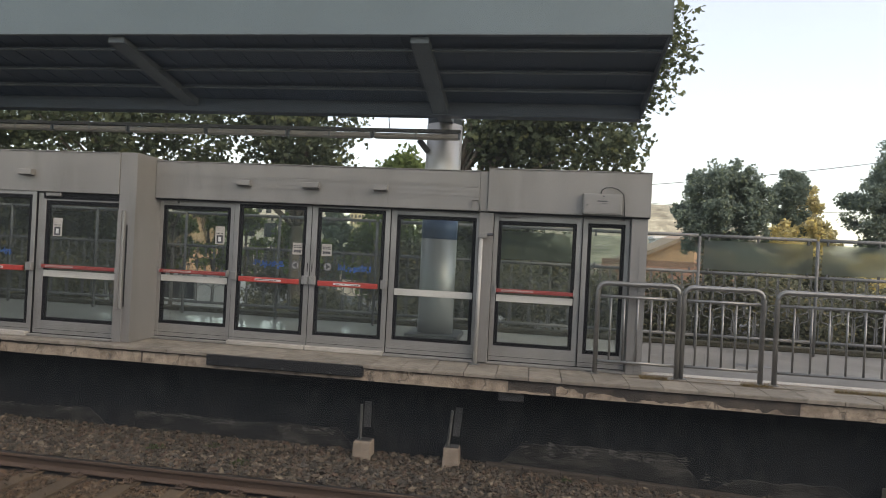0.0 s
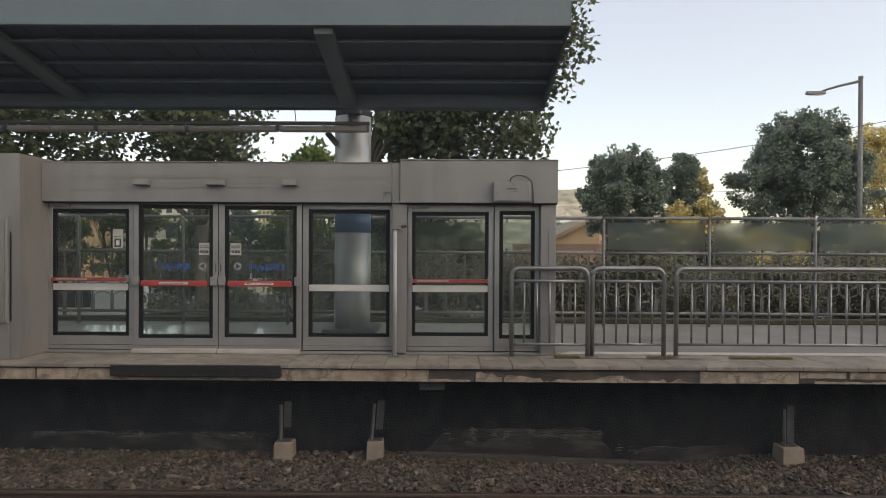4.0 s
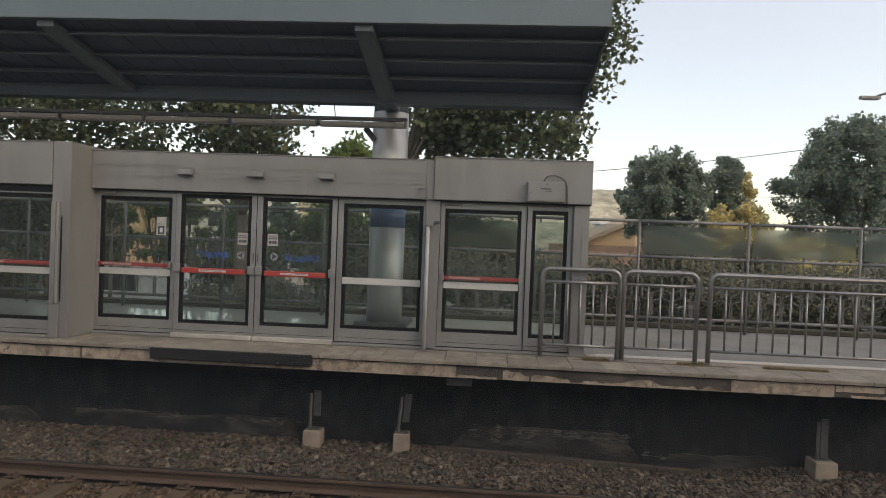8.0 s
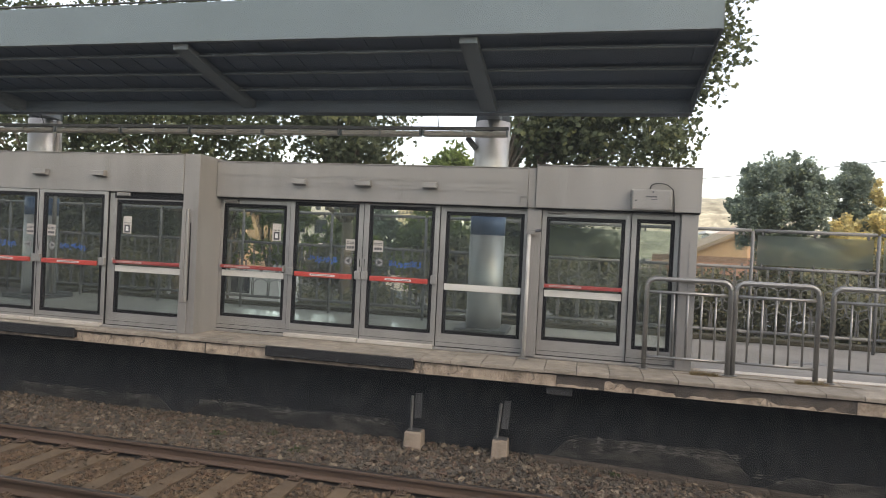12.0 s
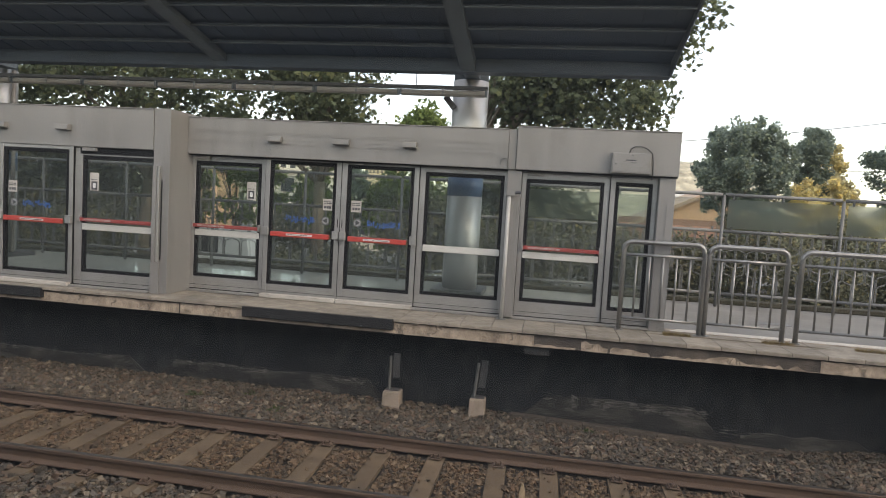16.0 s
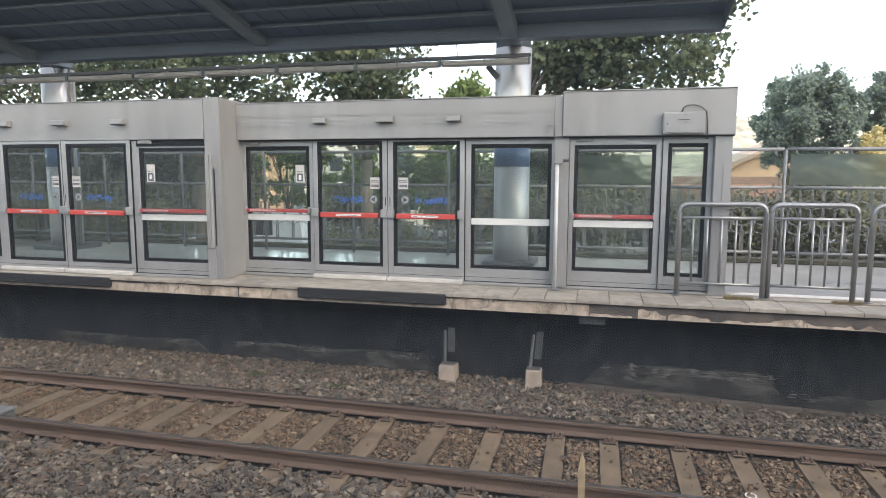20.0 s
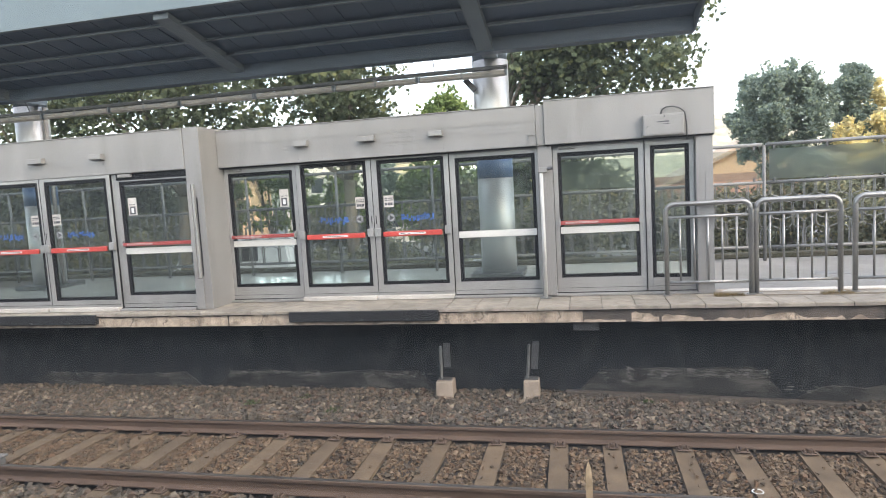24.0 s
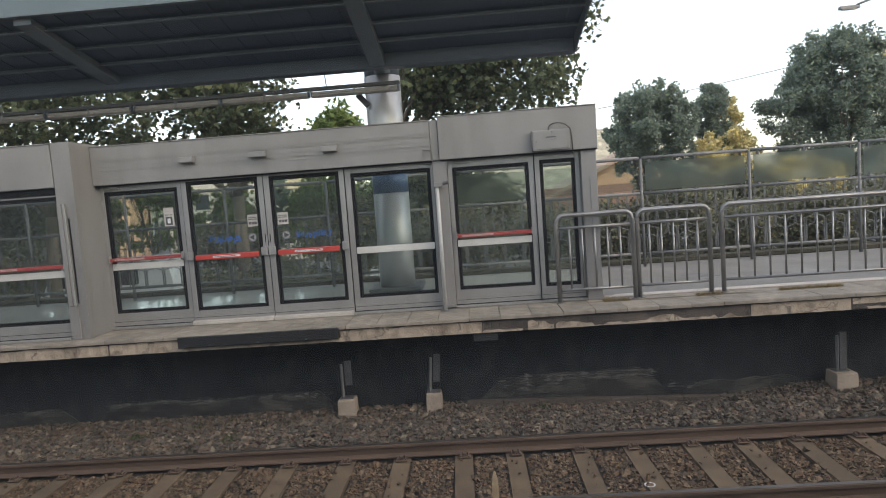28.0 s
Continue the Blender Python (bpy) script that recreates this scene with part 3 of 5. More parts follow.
for x0, x1, z, sp, n, sd in ((1.3, 2.8, -1.12, 0.025, 240, 1), (1.55, 2.9, -1.06, 0.012, 110, 9), (0.96, 1.04, -1.15, 0.12, 40, 2), (0.6, 1.5, -1.1, 0.05, 60, 3), (3.0, 3.6, -1.3, 0.03, 30, 4), (-4.9, -3.6, -1.12, 0.05, 70, 5), (-2.9, -1.8, -1.14, 0.02, 60, 6), (-8.5, -6.0, -1.17, 0.02, 90, 7), (-5.2, -3.4, -1.13, 0.015, 90, 8)):
    stain(x0, x1, z, sp, n, sd)

# ---- railway track ----
track = thing("railway_track", (0, -1.65, -1.45), "single railway track, rusty rails on concrete sleepers in ballast", "track")


def rail(y):
    z = RAIL_Z
    prof = [(0.034, z - 0.006), (0.028, z), (-0.028, z), (-0.034, z - 0.006), (-0.034, z - 0.035), (-0.010, z - 0.048), (-0.008, z - 0.115), (-0.020, z - 0.127),
            (-0.066, z - 0.140), (-0.066, z - 0.152), (0.066, z - 0.152), (0.066, z - 0.140), (0.020, z - 0.127), (0.008, z - 0.115), (0.010, z - 0.048), (0.034, z - 0.035)]
    r = part("rail", prism([(y + a, b) for a, b in prof], LEFT * 2, RIGHT * 2), "rail", track, "rust-brown steel rail")
    part("running_band", box((LEFT * 2, y - 0.024, z + 0.0003), (RIGHT * 2, y + 0.022, z + 0.0023), 0), "railhead", r, "polished running band")


rail(RAIL_FAR)
rail(RAIL_NEAR)

sleeper_bm = bmesh.new()
prof = [(-0.115, -0.16), (-0.10, 0.0), (0.10, 0.0), (0.115, -0.16)]
ends = []
for y in (-1.2, -0.45, 0.45, 1.2):
    dz = -0.018 if abs(y) < 1 else 0.0
    ends.append([sleeper_bm.verts.new((a, y, b + (dz if b == 0 else 0))) for a, b in prof])
for A, B in zip(ends, ends[1:]):
    for k in range(4):
        sleeper_bm.faces.new((A[k], A[(k + 1) % 4], B[(k + 1) % 4], B[k]))
sleeper_bm.faces.new(ends[0])
sleeper_bm.faces.new(ends[-1][::-1])
bmesh.ops.recalc_face_normals(sleeper_bm, faces=sleeper_bm.faces[:])
sleeper_me = bpy.data.meshes.new("sleeper")
sleeper_bm.to_mesh(sleeper_me)
sleeper_bm.free()
sleeper_me.materials.append(M["sleeper"])
clip_bm = box((-0.07, -0.05, 0.0), (0.07, 0.05, 0.012), 0.003)
tube([(-0.045, -0.035, 0.015), (-0.045, 0.04, 0.03), (0.0, 0.055, 0.035), (0.045, 0.04, 0.03), (0.045, -0.035, 0.015)], 0.011, 6, clip_bm)
box((-0.022, -0.02, 0.01), (0.022, 0.02, 0.05), 0.006, clip_bm)
clip_me = bpy.data.meshes.new("rail_clip")
clip_bm.to_mesh(clip_me)
clip_bm.free()
clip_me.materials.append(M["rail"])

SLEEPERS = [-0.617, 0.117, 0.702, 1.452, 2.055, 2.715, 3.279]
rnd = random.Random(5)
xs = list(SLEEPERS)
x = SLEEPERS[0]
while x > -17:
    x -= 0.65 + rnd.uniform(-0.05, 0.05)
    xs.append(x)
x = SLEEPERS[-1]
while x < 14:
    x += 0.65 + rnd.uniform(-0.05, 0.05)
    xs.append(x)
SLEEPERS = sorted(xs)
for x in SLEEPERS:
    s = piece("sleeper", sleeper_me, (x, (RAIL_FAR + RAIL_NEAR) / 2 + rnd.uniform(-0.03, 0.03), RAIL_Z - 0.158 + rnd.uniform(-0.004, 0.004)), track, (0, 0, rnd.uniform(-0.02, 0.02)))
    for y in (RAIL_FAR, RAIL_NEAR):
        for side in (-1, 1):
            piece("rail_clip", clip_me, (x, y + side * 0.115, RAIL_Z - 0.158), s, (0, 0, math.pi if side > 0 else 0))


def ballast():
    """Loose angular stones over the bed, between sleepers and rails."""
    rng = np.random.default_rng(3)
    bv = np.array([(sx, sy, sz) for sx in (-1, 1) for sy in (-1, 1) for sz in (-1, 1)], float) * 0.72
    bf = np.array([(0, 1, 3), (0, 3, 2), (4, 6, 7), (4, 7, 5), (0, 4, 5), (0, 5, 1), (2, 3, 7), (2, 7, 6), (0, 2, 6), (0, 6, 4), (1, 5, 7), (1, 7, 3)])
    n = 140000
    px = rng.uniform(-12.5, 7.5, n)
    py = rng.uniform(-3.6, 0.78, n)
    keep = np.ones(n, bool)
    sl = np.array(SLEEPERS)
    near = np.abs(px[:, None] - sl[None, :]).min(1)
    on_sl = (near < 0.125) & (py > RAIL_NEAR - 0.42) & (py < RAIL_FAR + 0.36)
    keep &= ~(on_sl & (rng.random(n) > np.where(py < RAIL_NEAR - 0.3, 0.2, 0.012)))
    for y in (RAIL_FAR, RAIL_NEAR):
        keep &= np.abs(py - y) > 0.075
    px, py, on_sl = px[keep], py[keep], on_sl[keep]
    n = len(px)
    pz = np.array([bed_z(a, b) for a, b in zip(px, py)])
    size = rng.gamma(9.0, 0.00245, n).clip(0.011, 0.045) * np.where((py < RAIL_FAR) & (py > RAIL_NEAR), 0.76, 1.0)
    v = np.repeat(bv[None], n, 0) + rng.uniform(-0.36, 0.36, (n, len(bv), 3))
    v *= (size[:, None] * rng.uniform(0.5, 1.45, (n, 3)))[:, None, :]
    q = rng.normal(size=(n, 4))
    q /= np.linalg.norm(q, axis=1)[:, None]
    w, a, b, c = q.T
    R = np.stack([1 - 2 * (b * b + c * c), 2 * (a * b - c * w), 2 * (a * c + b * w), 2 * (a * b + c * w), 1 - 2 * (a * a + c * c), 2 * (b * c - a * w),
                  2 * (a * c - b * w), 2 * (b * c + a * w), 1 - 2 * (a * a + b * b)], 1).reshape(n, 3, 3)
    v = np.einsum("nij,nkj->nki", R, v)
    v[:, :, 2] *= 0.85
    heap = np.where(on_sl, 0.042, np.where((py < RAIL_FAR) & (py > RAIL_NEAR), rng.uniform(-0.03, 0.012, n), rng.uniform(-0.05, 0.024, n))) + np.where(py < RAIL_NEAR - 0.42, 0.012, 0.0)
    v += np.stack([px, py, pz + heap], 1)[:, None, :]
    between = (py < RAIL_FAR) & (py > RAIL_NEAR)
    for pick, look_, words in ((~between, "stone", "brown-grey crushed stone ballast beside the track"), (between, "rusty_stone", "rust-stained crushed stone ballast between the rails")):
        w = v[pick]
        f = (bf[None] + (np.arange(len(w)) * len(bv))[:, None, None]).reshape(-1, 3)
        tagged(raw("ballast", w.reshape(-1, 3).tolist(), f.tolist(), look_), words, "ballast", kind="stuff")


ballast()

# painted ring on a sleeper, and a wooden stake beside the track
ring_bm = bmesh.new()
o = [ring_bm.verts.new((1.985 + 0.055 * math.cos(a), -1.90 + 0.055 * math.sin(a), RAIL_Z - 0.171)) for a in [2 * math.pi * k / 20 for k in range(20)]]
i_ = [ring_bm.verts.new((1.985 + 0.042 * math.cos(a), -1.90 + 0.042 * math.sin(a), RAIL_Z - 0.171)) for a in [2 * math.pi * k / 20 for k in range(20)]]
for k in range(20):
    ring_bm.faces.new((o[k], o[(k + 1) % 20], i_[(k + 1) % 20], i_[k]))
part("painted_ring", ring_bm, "sticker", track, "white painted ring on a sleeper")
stake = thing("wooden_stake", (0.432, -2.72, -1.46), "pale weathered wooden stake standing in the ballast", "stake")
st = bmesh.new()
rings = []
for z, w in ((-1.52, 0.030), (-1.0, 0.029), (-0.91, 0.022), (-0.845, 0.004)):
    rings.append([st.verts.new((0.432 + sx * w, -2.72 + sy * w * 0.7, z)) for sx, sy in ((-1, -1), (1, -1), (1, 1), (-1, 1))])
for A, B in zip(rings, rings[1:]):
    for k in range(4):
        st.faces.new((A[k], A[(k + 1) % 4], B[(k + 1) % 4], B[k]))
st.faces.new(rings[0][::-1])
st.faces.new(rings[-1])
part("post", st, "wood", stake)
tbox = thing("track_box", (-6.75, -2.15, -1.46), "small grey trackside box with dusty lid between the rails", "track box")
part("body", box((-7.05, -2.29, -1.46), (-6.52, -1.98, -1.37), 0.02, segments=2), "galv", tbox)
part("lid", box((-7.07, -2.31, -1.369), (-6.50, -1.96, -1.335), 0.015, segments=2), "galv", tbox, "dusty lid")

# ---- under the platform ----
for x, w, top, lean, low_ in ((-1.54, 0.12, -1.15, 0.0, 0.18), (-0.31, 0.105, -1.13, 0.04, 0.14), (5.26, 0.14, -1.165, 0.0, 0.02)):
    sup = thing("platform_support", (x, 0.6, -1.5), "galvanised steel post on a pale concrete footing under the platform edge", "support", "supports under the platform edge")
    bm = bmesh.new()
    lo = [bm.verts.new((x + sx * w * 1.12, 0.55 + sy * w * 1.1, -1.62)) for sx, sy in ((-1, -1), (1, -1), (1, 1), (-1, 1))]
    hi = [bm.verts.new((x + sx * w, 0.55 + sy * w, top)) for sx, sy in ((-1, -1), (1, -1), (1, 1), (-1, 1))]
    for k in range(4):
        bm.faces.new((lo[k], lo[(k + 1) % 4], hi[(k + 1) % 4], hi[k]))
    bm.faces.new(hi)
    bm.faces.new(lo[::-1])
    bmesh.ops.bevel(bm, geom=bm.edges[:], offset=0.01, segments=1, affect="EDGES")
    part("footing", bm, "concrete", sup, "pale concrete footing block")
    part("flat_bar", tube([(x - 0.055, 0.55, top + 0.01), (x - 0.055 + lean, 0.55, top + 0.49)], 0.022, 4), "galv", sup, "slim galvanised flat bar")
    bm = box((x - 0.015, 0.56, top + low_), (x + 0.08, 0.585, top + 0.53), 0.003)
    for v in bm.verts:
        v.co.x += lean * (v.co.z - top) / 0.5
    part("hanger_plate", bm, "dark_galv", sup, "dull galvanised hanger plate")
    part("base_plate", box((x - 0.10, 0.50, top), (x + 0.09, 0.64, top + 0.012), 0.002), "dark_galv", sup)
plate = thing("junction_plate", (0.46, 0.05, -0.30), "small grey metal plate below the platform edge", "plate")
part("plate", box((0.30, 0.10, -0.345), (0.625, 0.125, -0.2255), 0.004), "conduit", plate)
edging_me = bpy.data.meshes.new("edging_block")
bm = box((-0.247, -0.05, -0.12), (0.247, 0.05, 0.0), 0.008)
bm.to_mesh(edging_me)
bm.free()
edging_me.materials.append(M["edging"])
edging = thing("edging", (3.0, 0.6, -1.5), "low row of old concrete edging blocks at the wall's foot", "edging", kind="structure")
for i in range(14):
    x = 0.4 + i * 0.5
    piece("edging_block", edging_me, (x, 0.66, -1.315 - 0.034 * x), edging, (0, 0.026, rnd.uniform(-0.01, 0.01)))

for x0, x1 in ((-3.61, -1.453), (-9.08, -6.78), (-13.9, -11.8)):
    pad = thing("gap_pad", ((x0 + x1) / 2, 0, -0.1), "long black rubber gap filler bolted on the platform edge", "gap filler", "rubber gap fillers")
    part("body", box((x0, -0.045, -0.165), (x1, 0.034, -0.018), 0.008), "rubber", pad)
    for k in range(3):
        bx = x0 + (x1 - x0) * (0.2 + 0.3 * k)
        part("bolt", box((bx - 0.012, -0.049, -0.15), (bx + 0.012, -0.0455, -0.128), 0.002), "galv", pad)


# ---- platform screen doors ----
def frame_bm(x0, x1, z0, z1, y0, y1, side, top, bottom, other=None):
    other = other or side
    bm = box((x0, y0, z0), (x0 + side, y1, z1), 0.003)
    box((x1 - other, y0, z0), (x1, y1, z1), 0.003, bm)
    box((x0 + side, y0 + 0.002, z1 - top), (x1 - other, y1 - 0.002, z1), 0.003, bm)
    box((x0 + side, y0 + 0.002, z0), (x1 - other, y1 - 0.002, z0 + bottom), 0.003, bm)
    return bm


def screen_door(x0, x1, g0, g1, y, kind, poster=None, low=0.235, high=2.0):
    words = {"escape": "grey-framed glass escape panel with red push bar and white band", "slide": "grey-framed glass sliding door with broad red push bar",
             "fixed": "grey-framed fixed glass panel with white band", "narrow": "narrow grey-framed fixed glass panel"}[kind]
    d = thing("screen_door", ((x0 + x1) / 2, y, 0.0), words, "screen door", "platform screen doors")
    yf = y - (0.035 if kind == "slide" else 0.0)
    z1 = 2.088
    part("frame", frame_bm(x0 + 0.004, x1 - 0.004, 0.032, z1, yf - 0.03, yf + 0.03, max(0.02, g0 - x0 - 0.004), z1 - high, low - 0.032, max(0.02, x1 - g1 - 0.004)), "alu", d, "brushed aluminium frame")
    part("gasket", frame_bm(g0, g1, low, high, yf - 0.024, yf + 0.024, 0.05, 0.055, 0.05), "gasket", d, "black rubber gasket")
    pane = part("pane", box((g0 + 0.05, yf - 0.005, low + 0.05), (g1 - 0.05, yf + 0.005, high - 0.055), 0), "glass", d, "clear glass pane")
    pane.visible_shadow = False
    part("kick_line", box((x0 + 0.02, yf - 0.0315, 0.098), (x1 - 0.02, yf - 0.0302, 0.103), 0), "gasket", d, "dark joint line in the bottom rail")
    part("edge_gap", box((x0 - 0.0035, y - 0.055, 0.034), (x0 + 0.0035, y + 0.02, 2.086), 0), "gasket", d, "dark gap beside the leaf")
    part("foot_gap", box((x0 + 0.006, yf - 0.0305, 0.0305), (x1 - 0.006, yf - 0.01, 0.0415), 0), "gasket", d, "dark gap under the leaf")
    if kind in ("escape", "fixed"):
        part("band", box((g0 + 0.01, yf - 0.034, 0.862), (g1 - 0.01, yf - 0.0245, 0.955), 0.003), "white_band", d, "off-white band")
    if kind == "escape":
        bar = part("push_bar", box((g0 + 0.0, yf - 0.085, 0.988), (g1 - 0.0, yf - 0.05, 1.04), 0.008, segments=2), "dark_red", d, "dull red push bar")
        part("notice", box((g0 + 0.08, yf - 0.0868, 1.003), (g0 + 0.52, yf - 0.0852, 1.028), 0), "faded_notice", bar, "faded pinkish notice strip")
        part("notice_print", bars(g0 + 0.1, g0 + 0.48, yf - 0.0884, 1.004, 1.026, 9, 1, int(x0 * 10)), "faded_red", bar)
        part("notice_print", bars(g0 + 0.55, g1 - 0.12, yf - 0.0868, 1.009, 1.021, 11, 1, int(x0 * 7)), "faded_red", bar)
        for xe in (g0 - 0.012, g1 - 0.012):
            part("bracket", box((xe, yf - 0.09, 0.975), (xe + 0.024, yf - 0.031, 1.075), 0.004), "alu", d)
        part("closer", box((g0 + 0.02, yf - 0.075, 2.025), (g0 + 0.25, yf - 0.031, 2.075), 0.006), "cladding", d, "grey door closer")
    if kind == "slide":
        bar = part("push_bar", box((g0 + 0.06, yf - 0.095, 0.93), (g1 - 0.06, yf - 0.045, 1.005), 0.012, segments=2), "red", d, "broad red push bar")
        c = (g0 + g1) / 2
        part("notice", box((c - 0.2, yf - 0.0968, 0.955), (c + 0.2, yf - 0.0952, 0.983), 0), "sticker", bar, "white notice strip")
        part("notice_print", bars(c - 0.18, c + 0.18, yf - 0.0984, 0.959, 0.979, 9, 1, int(x0 * 10)), "ink", bar)
        for xe in (g0 - 0.075, g1 - 0.02):
            part("latch_box", box((xe, yf - 0.085, 0.94), (xe + 0.095, yf - 0.031, 1.06), 0.006), "alu", d, "grey latch box")
        seam_right = kind == "slide" and poster == "left_leaf"
        xs_ = g1 - 0.20 if seam_right else g0 + 0.075
        part("notice_sticker", box((xs_, yf - 0.0085, 1.36), (xs_ + 0.15, yf - 0.0055, 1.53), 0), "tactile", d, "small off-white notice sticker")
        part("notice_print", bars(xs_ + 0.015, xs_ + 0.135, yf - 0.0105, 1.375, 1.44, 3, 1, 5), "ink", d)
        part("notice_print", bars(xs_ + 0.012, xs_ + 0.138, yf - 0.0105, 1.45, 1.50, 5, 2, 6), "ink", d)
        part("notice_heading", bars(xs_ + 0.012, xs_ + 0.138, yf - 0.0105, 1.505, 1.522, 1, 1, 2), "red", d)
        cx = xs_ + (0.05 if seam_right else 0.10)
        disc = tube([(cx, yf - 0.0055, 1.205), (cx, yf - 0.0085, 1.205)], 0.062, 24)
        ds = part("arrow_sticker", disc, "grey_print", d, "round sticker with black arrow")
        part("sticker_face", tube([(cx, yf - 0.0086, 1.205), (cx, yf - 0.0095, 1.205)], 0.05, 24), "pale_print", ds, "pale round face")
        tri = bmesh.new()
        sgn = -1 if seam_right else 1
        vs = [tri.verts.new((cx + sgn * 0.045, yf - 0.0105, 1.205)), tri.verts.new((cx - sgn * 0.025, yf - 0.0105, 1.245)), tri.verts.new((cx - sgn * 0.025, yf - 0.0105, 1.165))]
        tri.faces.new(vs)
        part("arrow", tri, "ink", ds)
        b0 = g0 + 0.24 if seam_right else g0 + 0.33
        bb = bmesh.new()
        rb = random.Random(int(abs(x0) * 31))
        for k in range(17):
            z = 1.205 + rb.uniform(-0.02, 0.02)
            for low_, high_ in ((-0.055, -0.012), (-0.004, 0.04)):
                if rb.random() < 0.85:
                    box((b0 + k * 0.029, yf - 0.0085, z + low_ * rb.uniform(0.5, 1.0)), (b0 + k * 0.029 + rb.uniform(0.014, 0.027), yf - 0.0055, z + high_ * rb.uniform(0.6, 1.0)), 0, bb)
        part("route_sticker", bb, "blue", d, "blue printed sticker, unreadable")
        part("threshold", box((x0 + 0.01, yf - 0.115, 0.001), (x1 - 0.01, yf - 0.031, 0.062), 0.008), "tactile", d, "dusty beige threshold guard")
    if poster == "notice":
        xp = g1 - 0.24 if x0 > -5 else g0 + 0.11
        part("poster", box((xp, yf - 0.0085, 1.45), (xp + 0.145, yf - 0.0055, 1.715), 0), "tactile", d, "off-white notice sheet")
        part("poster_print", bars(xp + 0.02, xp + 0.125, yf - 0.0105, 1.60, 1.625, 6, 1, 9), "ink", d)
        panel = part("poster_panel", box((xp + 0.025, yf - 0.0105, 1.465), (xp + 0.12, yf - 0.0087, 1.585), 0), "ink", d, "dark pictogram panel")
        part("pictogram", box((xp + 0.05, yf - 0.0122, 1.49), (xp + 0.095, yf - 0.0107, 1.56), 0), "sticker", panel, "white pictogram mark")
    return d


screen_door(-4.96, -3.725, -4.874, -3.798, 0.84, "escape", "notice", 0.225, 2.0)
screen_door(-3.725, -2.532, -3.65, -2.611, 0.84, "slide", "left_leaf", 0.20, 2.06)
screen_door(-2.532, -1.37, -2.447, -1.444, 0.84, "slide", None, 0.215, 2.05)
screen_door(-1.37, -0.11, -1.286, -0.152, 0.84, "fixed", None, 0.225, 2.005)
screen_door(0.09, 1.30, 0.156, 1.223, 0.84, "escape", None, 0.245, 1.98)
screen_door(1.30, 1.93, 1.373, 1.866, 0.84, "narrow", None, 0.215, 1.995)
left_escape = screen_door(-6.49, -5.16, -6.363, -5.18, 0.28, "escape", "notice", 0.225, 1.965)
screen_door(-7.765, -6.49, -7.68, -6.56, 0.28, "slide", None, 0.17, 2.035)
screen_door(-9.035, -7.765, -8.91, -7.80, 0.28, "slide", "left_leaf", 0.165, 2.035)
screen_door(-10.34, -9.035, -10.24, -9.12, 0.28, "fixed", "notice", 0.20, 1.98)
screen_door(-11.6, -10.44, -11.5, -10.55, 0.28, "escape", None, 0.225, 1.965)
# black strip over the top rail paints the header's shade on it
part("head_shade", box((-6.40, 0.2445, 1.985), (-5.20, 0.2495, 2.08), 0), "gasket", left_escape, "dark strip painted for the shade above the glass")
for x, y in ((-2.532, 0.84), (-7.765, 0.28)):
    seal = thing("door_seal", (x, y, 0.0), "black rubber seal where two sliding doors meet", "seal", "door seals")
    part("strip", box((x - 0.0035, y - 0.067, 0.06), (x + 0.0035, y - 0.03, 2.08), 0.001), "gasket", seal)
    for s_ in (-1, 1):
        part("grip", box((x + s_ * 0.035 - 0.006, y - 0.0685, 1.12), (x + s_ * 0.035 + 0.006, y - 0.0655, 1.24), 0.001), "gasket", seal, "dark recessed grip")


rivet_bm = tube([(0, 0, 0), (0, -0.005, 0)], 0.006, 6)
shared_rivet = bpy.data.meshes.new("rivet")
rivet_bm.to_mesh(shared_rivet)
rivet_bm.free()
shared_rivet.materials.append(M["gasket"])


def header(x0, x1, y0, y1, z0, z1, sensors, grooves, words):
    h = thing("door_header", ((x0 + x1) / 2, y1, z0), words, "header", "screen door headers")
    part("panel", box((x0, y0, z0), (x1, y1, z1), 0.006), "cladding", h, "grey sheet-metal cladding")
    # solid black strip draws the shadow line below the header panel
    part("shadow_line", box((x0 + 0.003, y0 + 0.03, z0 - 0.014), (x1 - 0.003, y1 - 0.02, z0 - 0.0005), 0), "gasket", h, "black strip standing in for the shadow under the header")
    for z in grooves:
        part("rib", box((x0 + 0.005, y0 - 0.004, z), (x1 - 0.005, y0 - 0.0006, z + 0.006), 0.001), "cladding", h)
    part("cap", box((x0 - 0.004, y0 - 0.014, z1 + 0.0005), (x1 + 0.004, y1 + 0.01, z1 + 0.014), 0.003), "cladding", h)
    count = max(2, int((x1 - x0) / 0.62))
    for k in range(count):
        piece("rivet", shared_rivet, (x0 + (x1 - x0) * (k + 0.5) / count, y0 - 0.0145, z1 + 0.0075), h)
    for x, w in sensors:
        bm = prism([(y0 - 0.0045, 2.318), (y0 - 0.03, 2.31), (y0 - 0.085, 2.316), (y0 - 0.092, 2.325), (y0 - 0.088, 2.385), (y0 - 0.075, 2.396), (y0 - 0.0045, 2.4)], x - w / 2, x + w / 2)
        s = part("sensor", bm, "cladding", h, "pale grey sensor box")
        part("sensor_lens", box((x - w / 2 + 0.03, y0 - 0.07, 2.3035), (x + w / 2 - 0.03, y0 - 0.04, 2.3095), 0.002), "ink", s)
    return h


main_header = header(-4.925, -0.115, 0.655, 1.05, 2.09, 2.63, ((-3.517, 0.2), (-2.508, 0.24), (-1.497, 0.195)), (2.24, 2.275, 2.29, 2.345, 2.41, 2.425, 2.45), "grey metal header over the recessed screen doors")
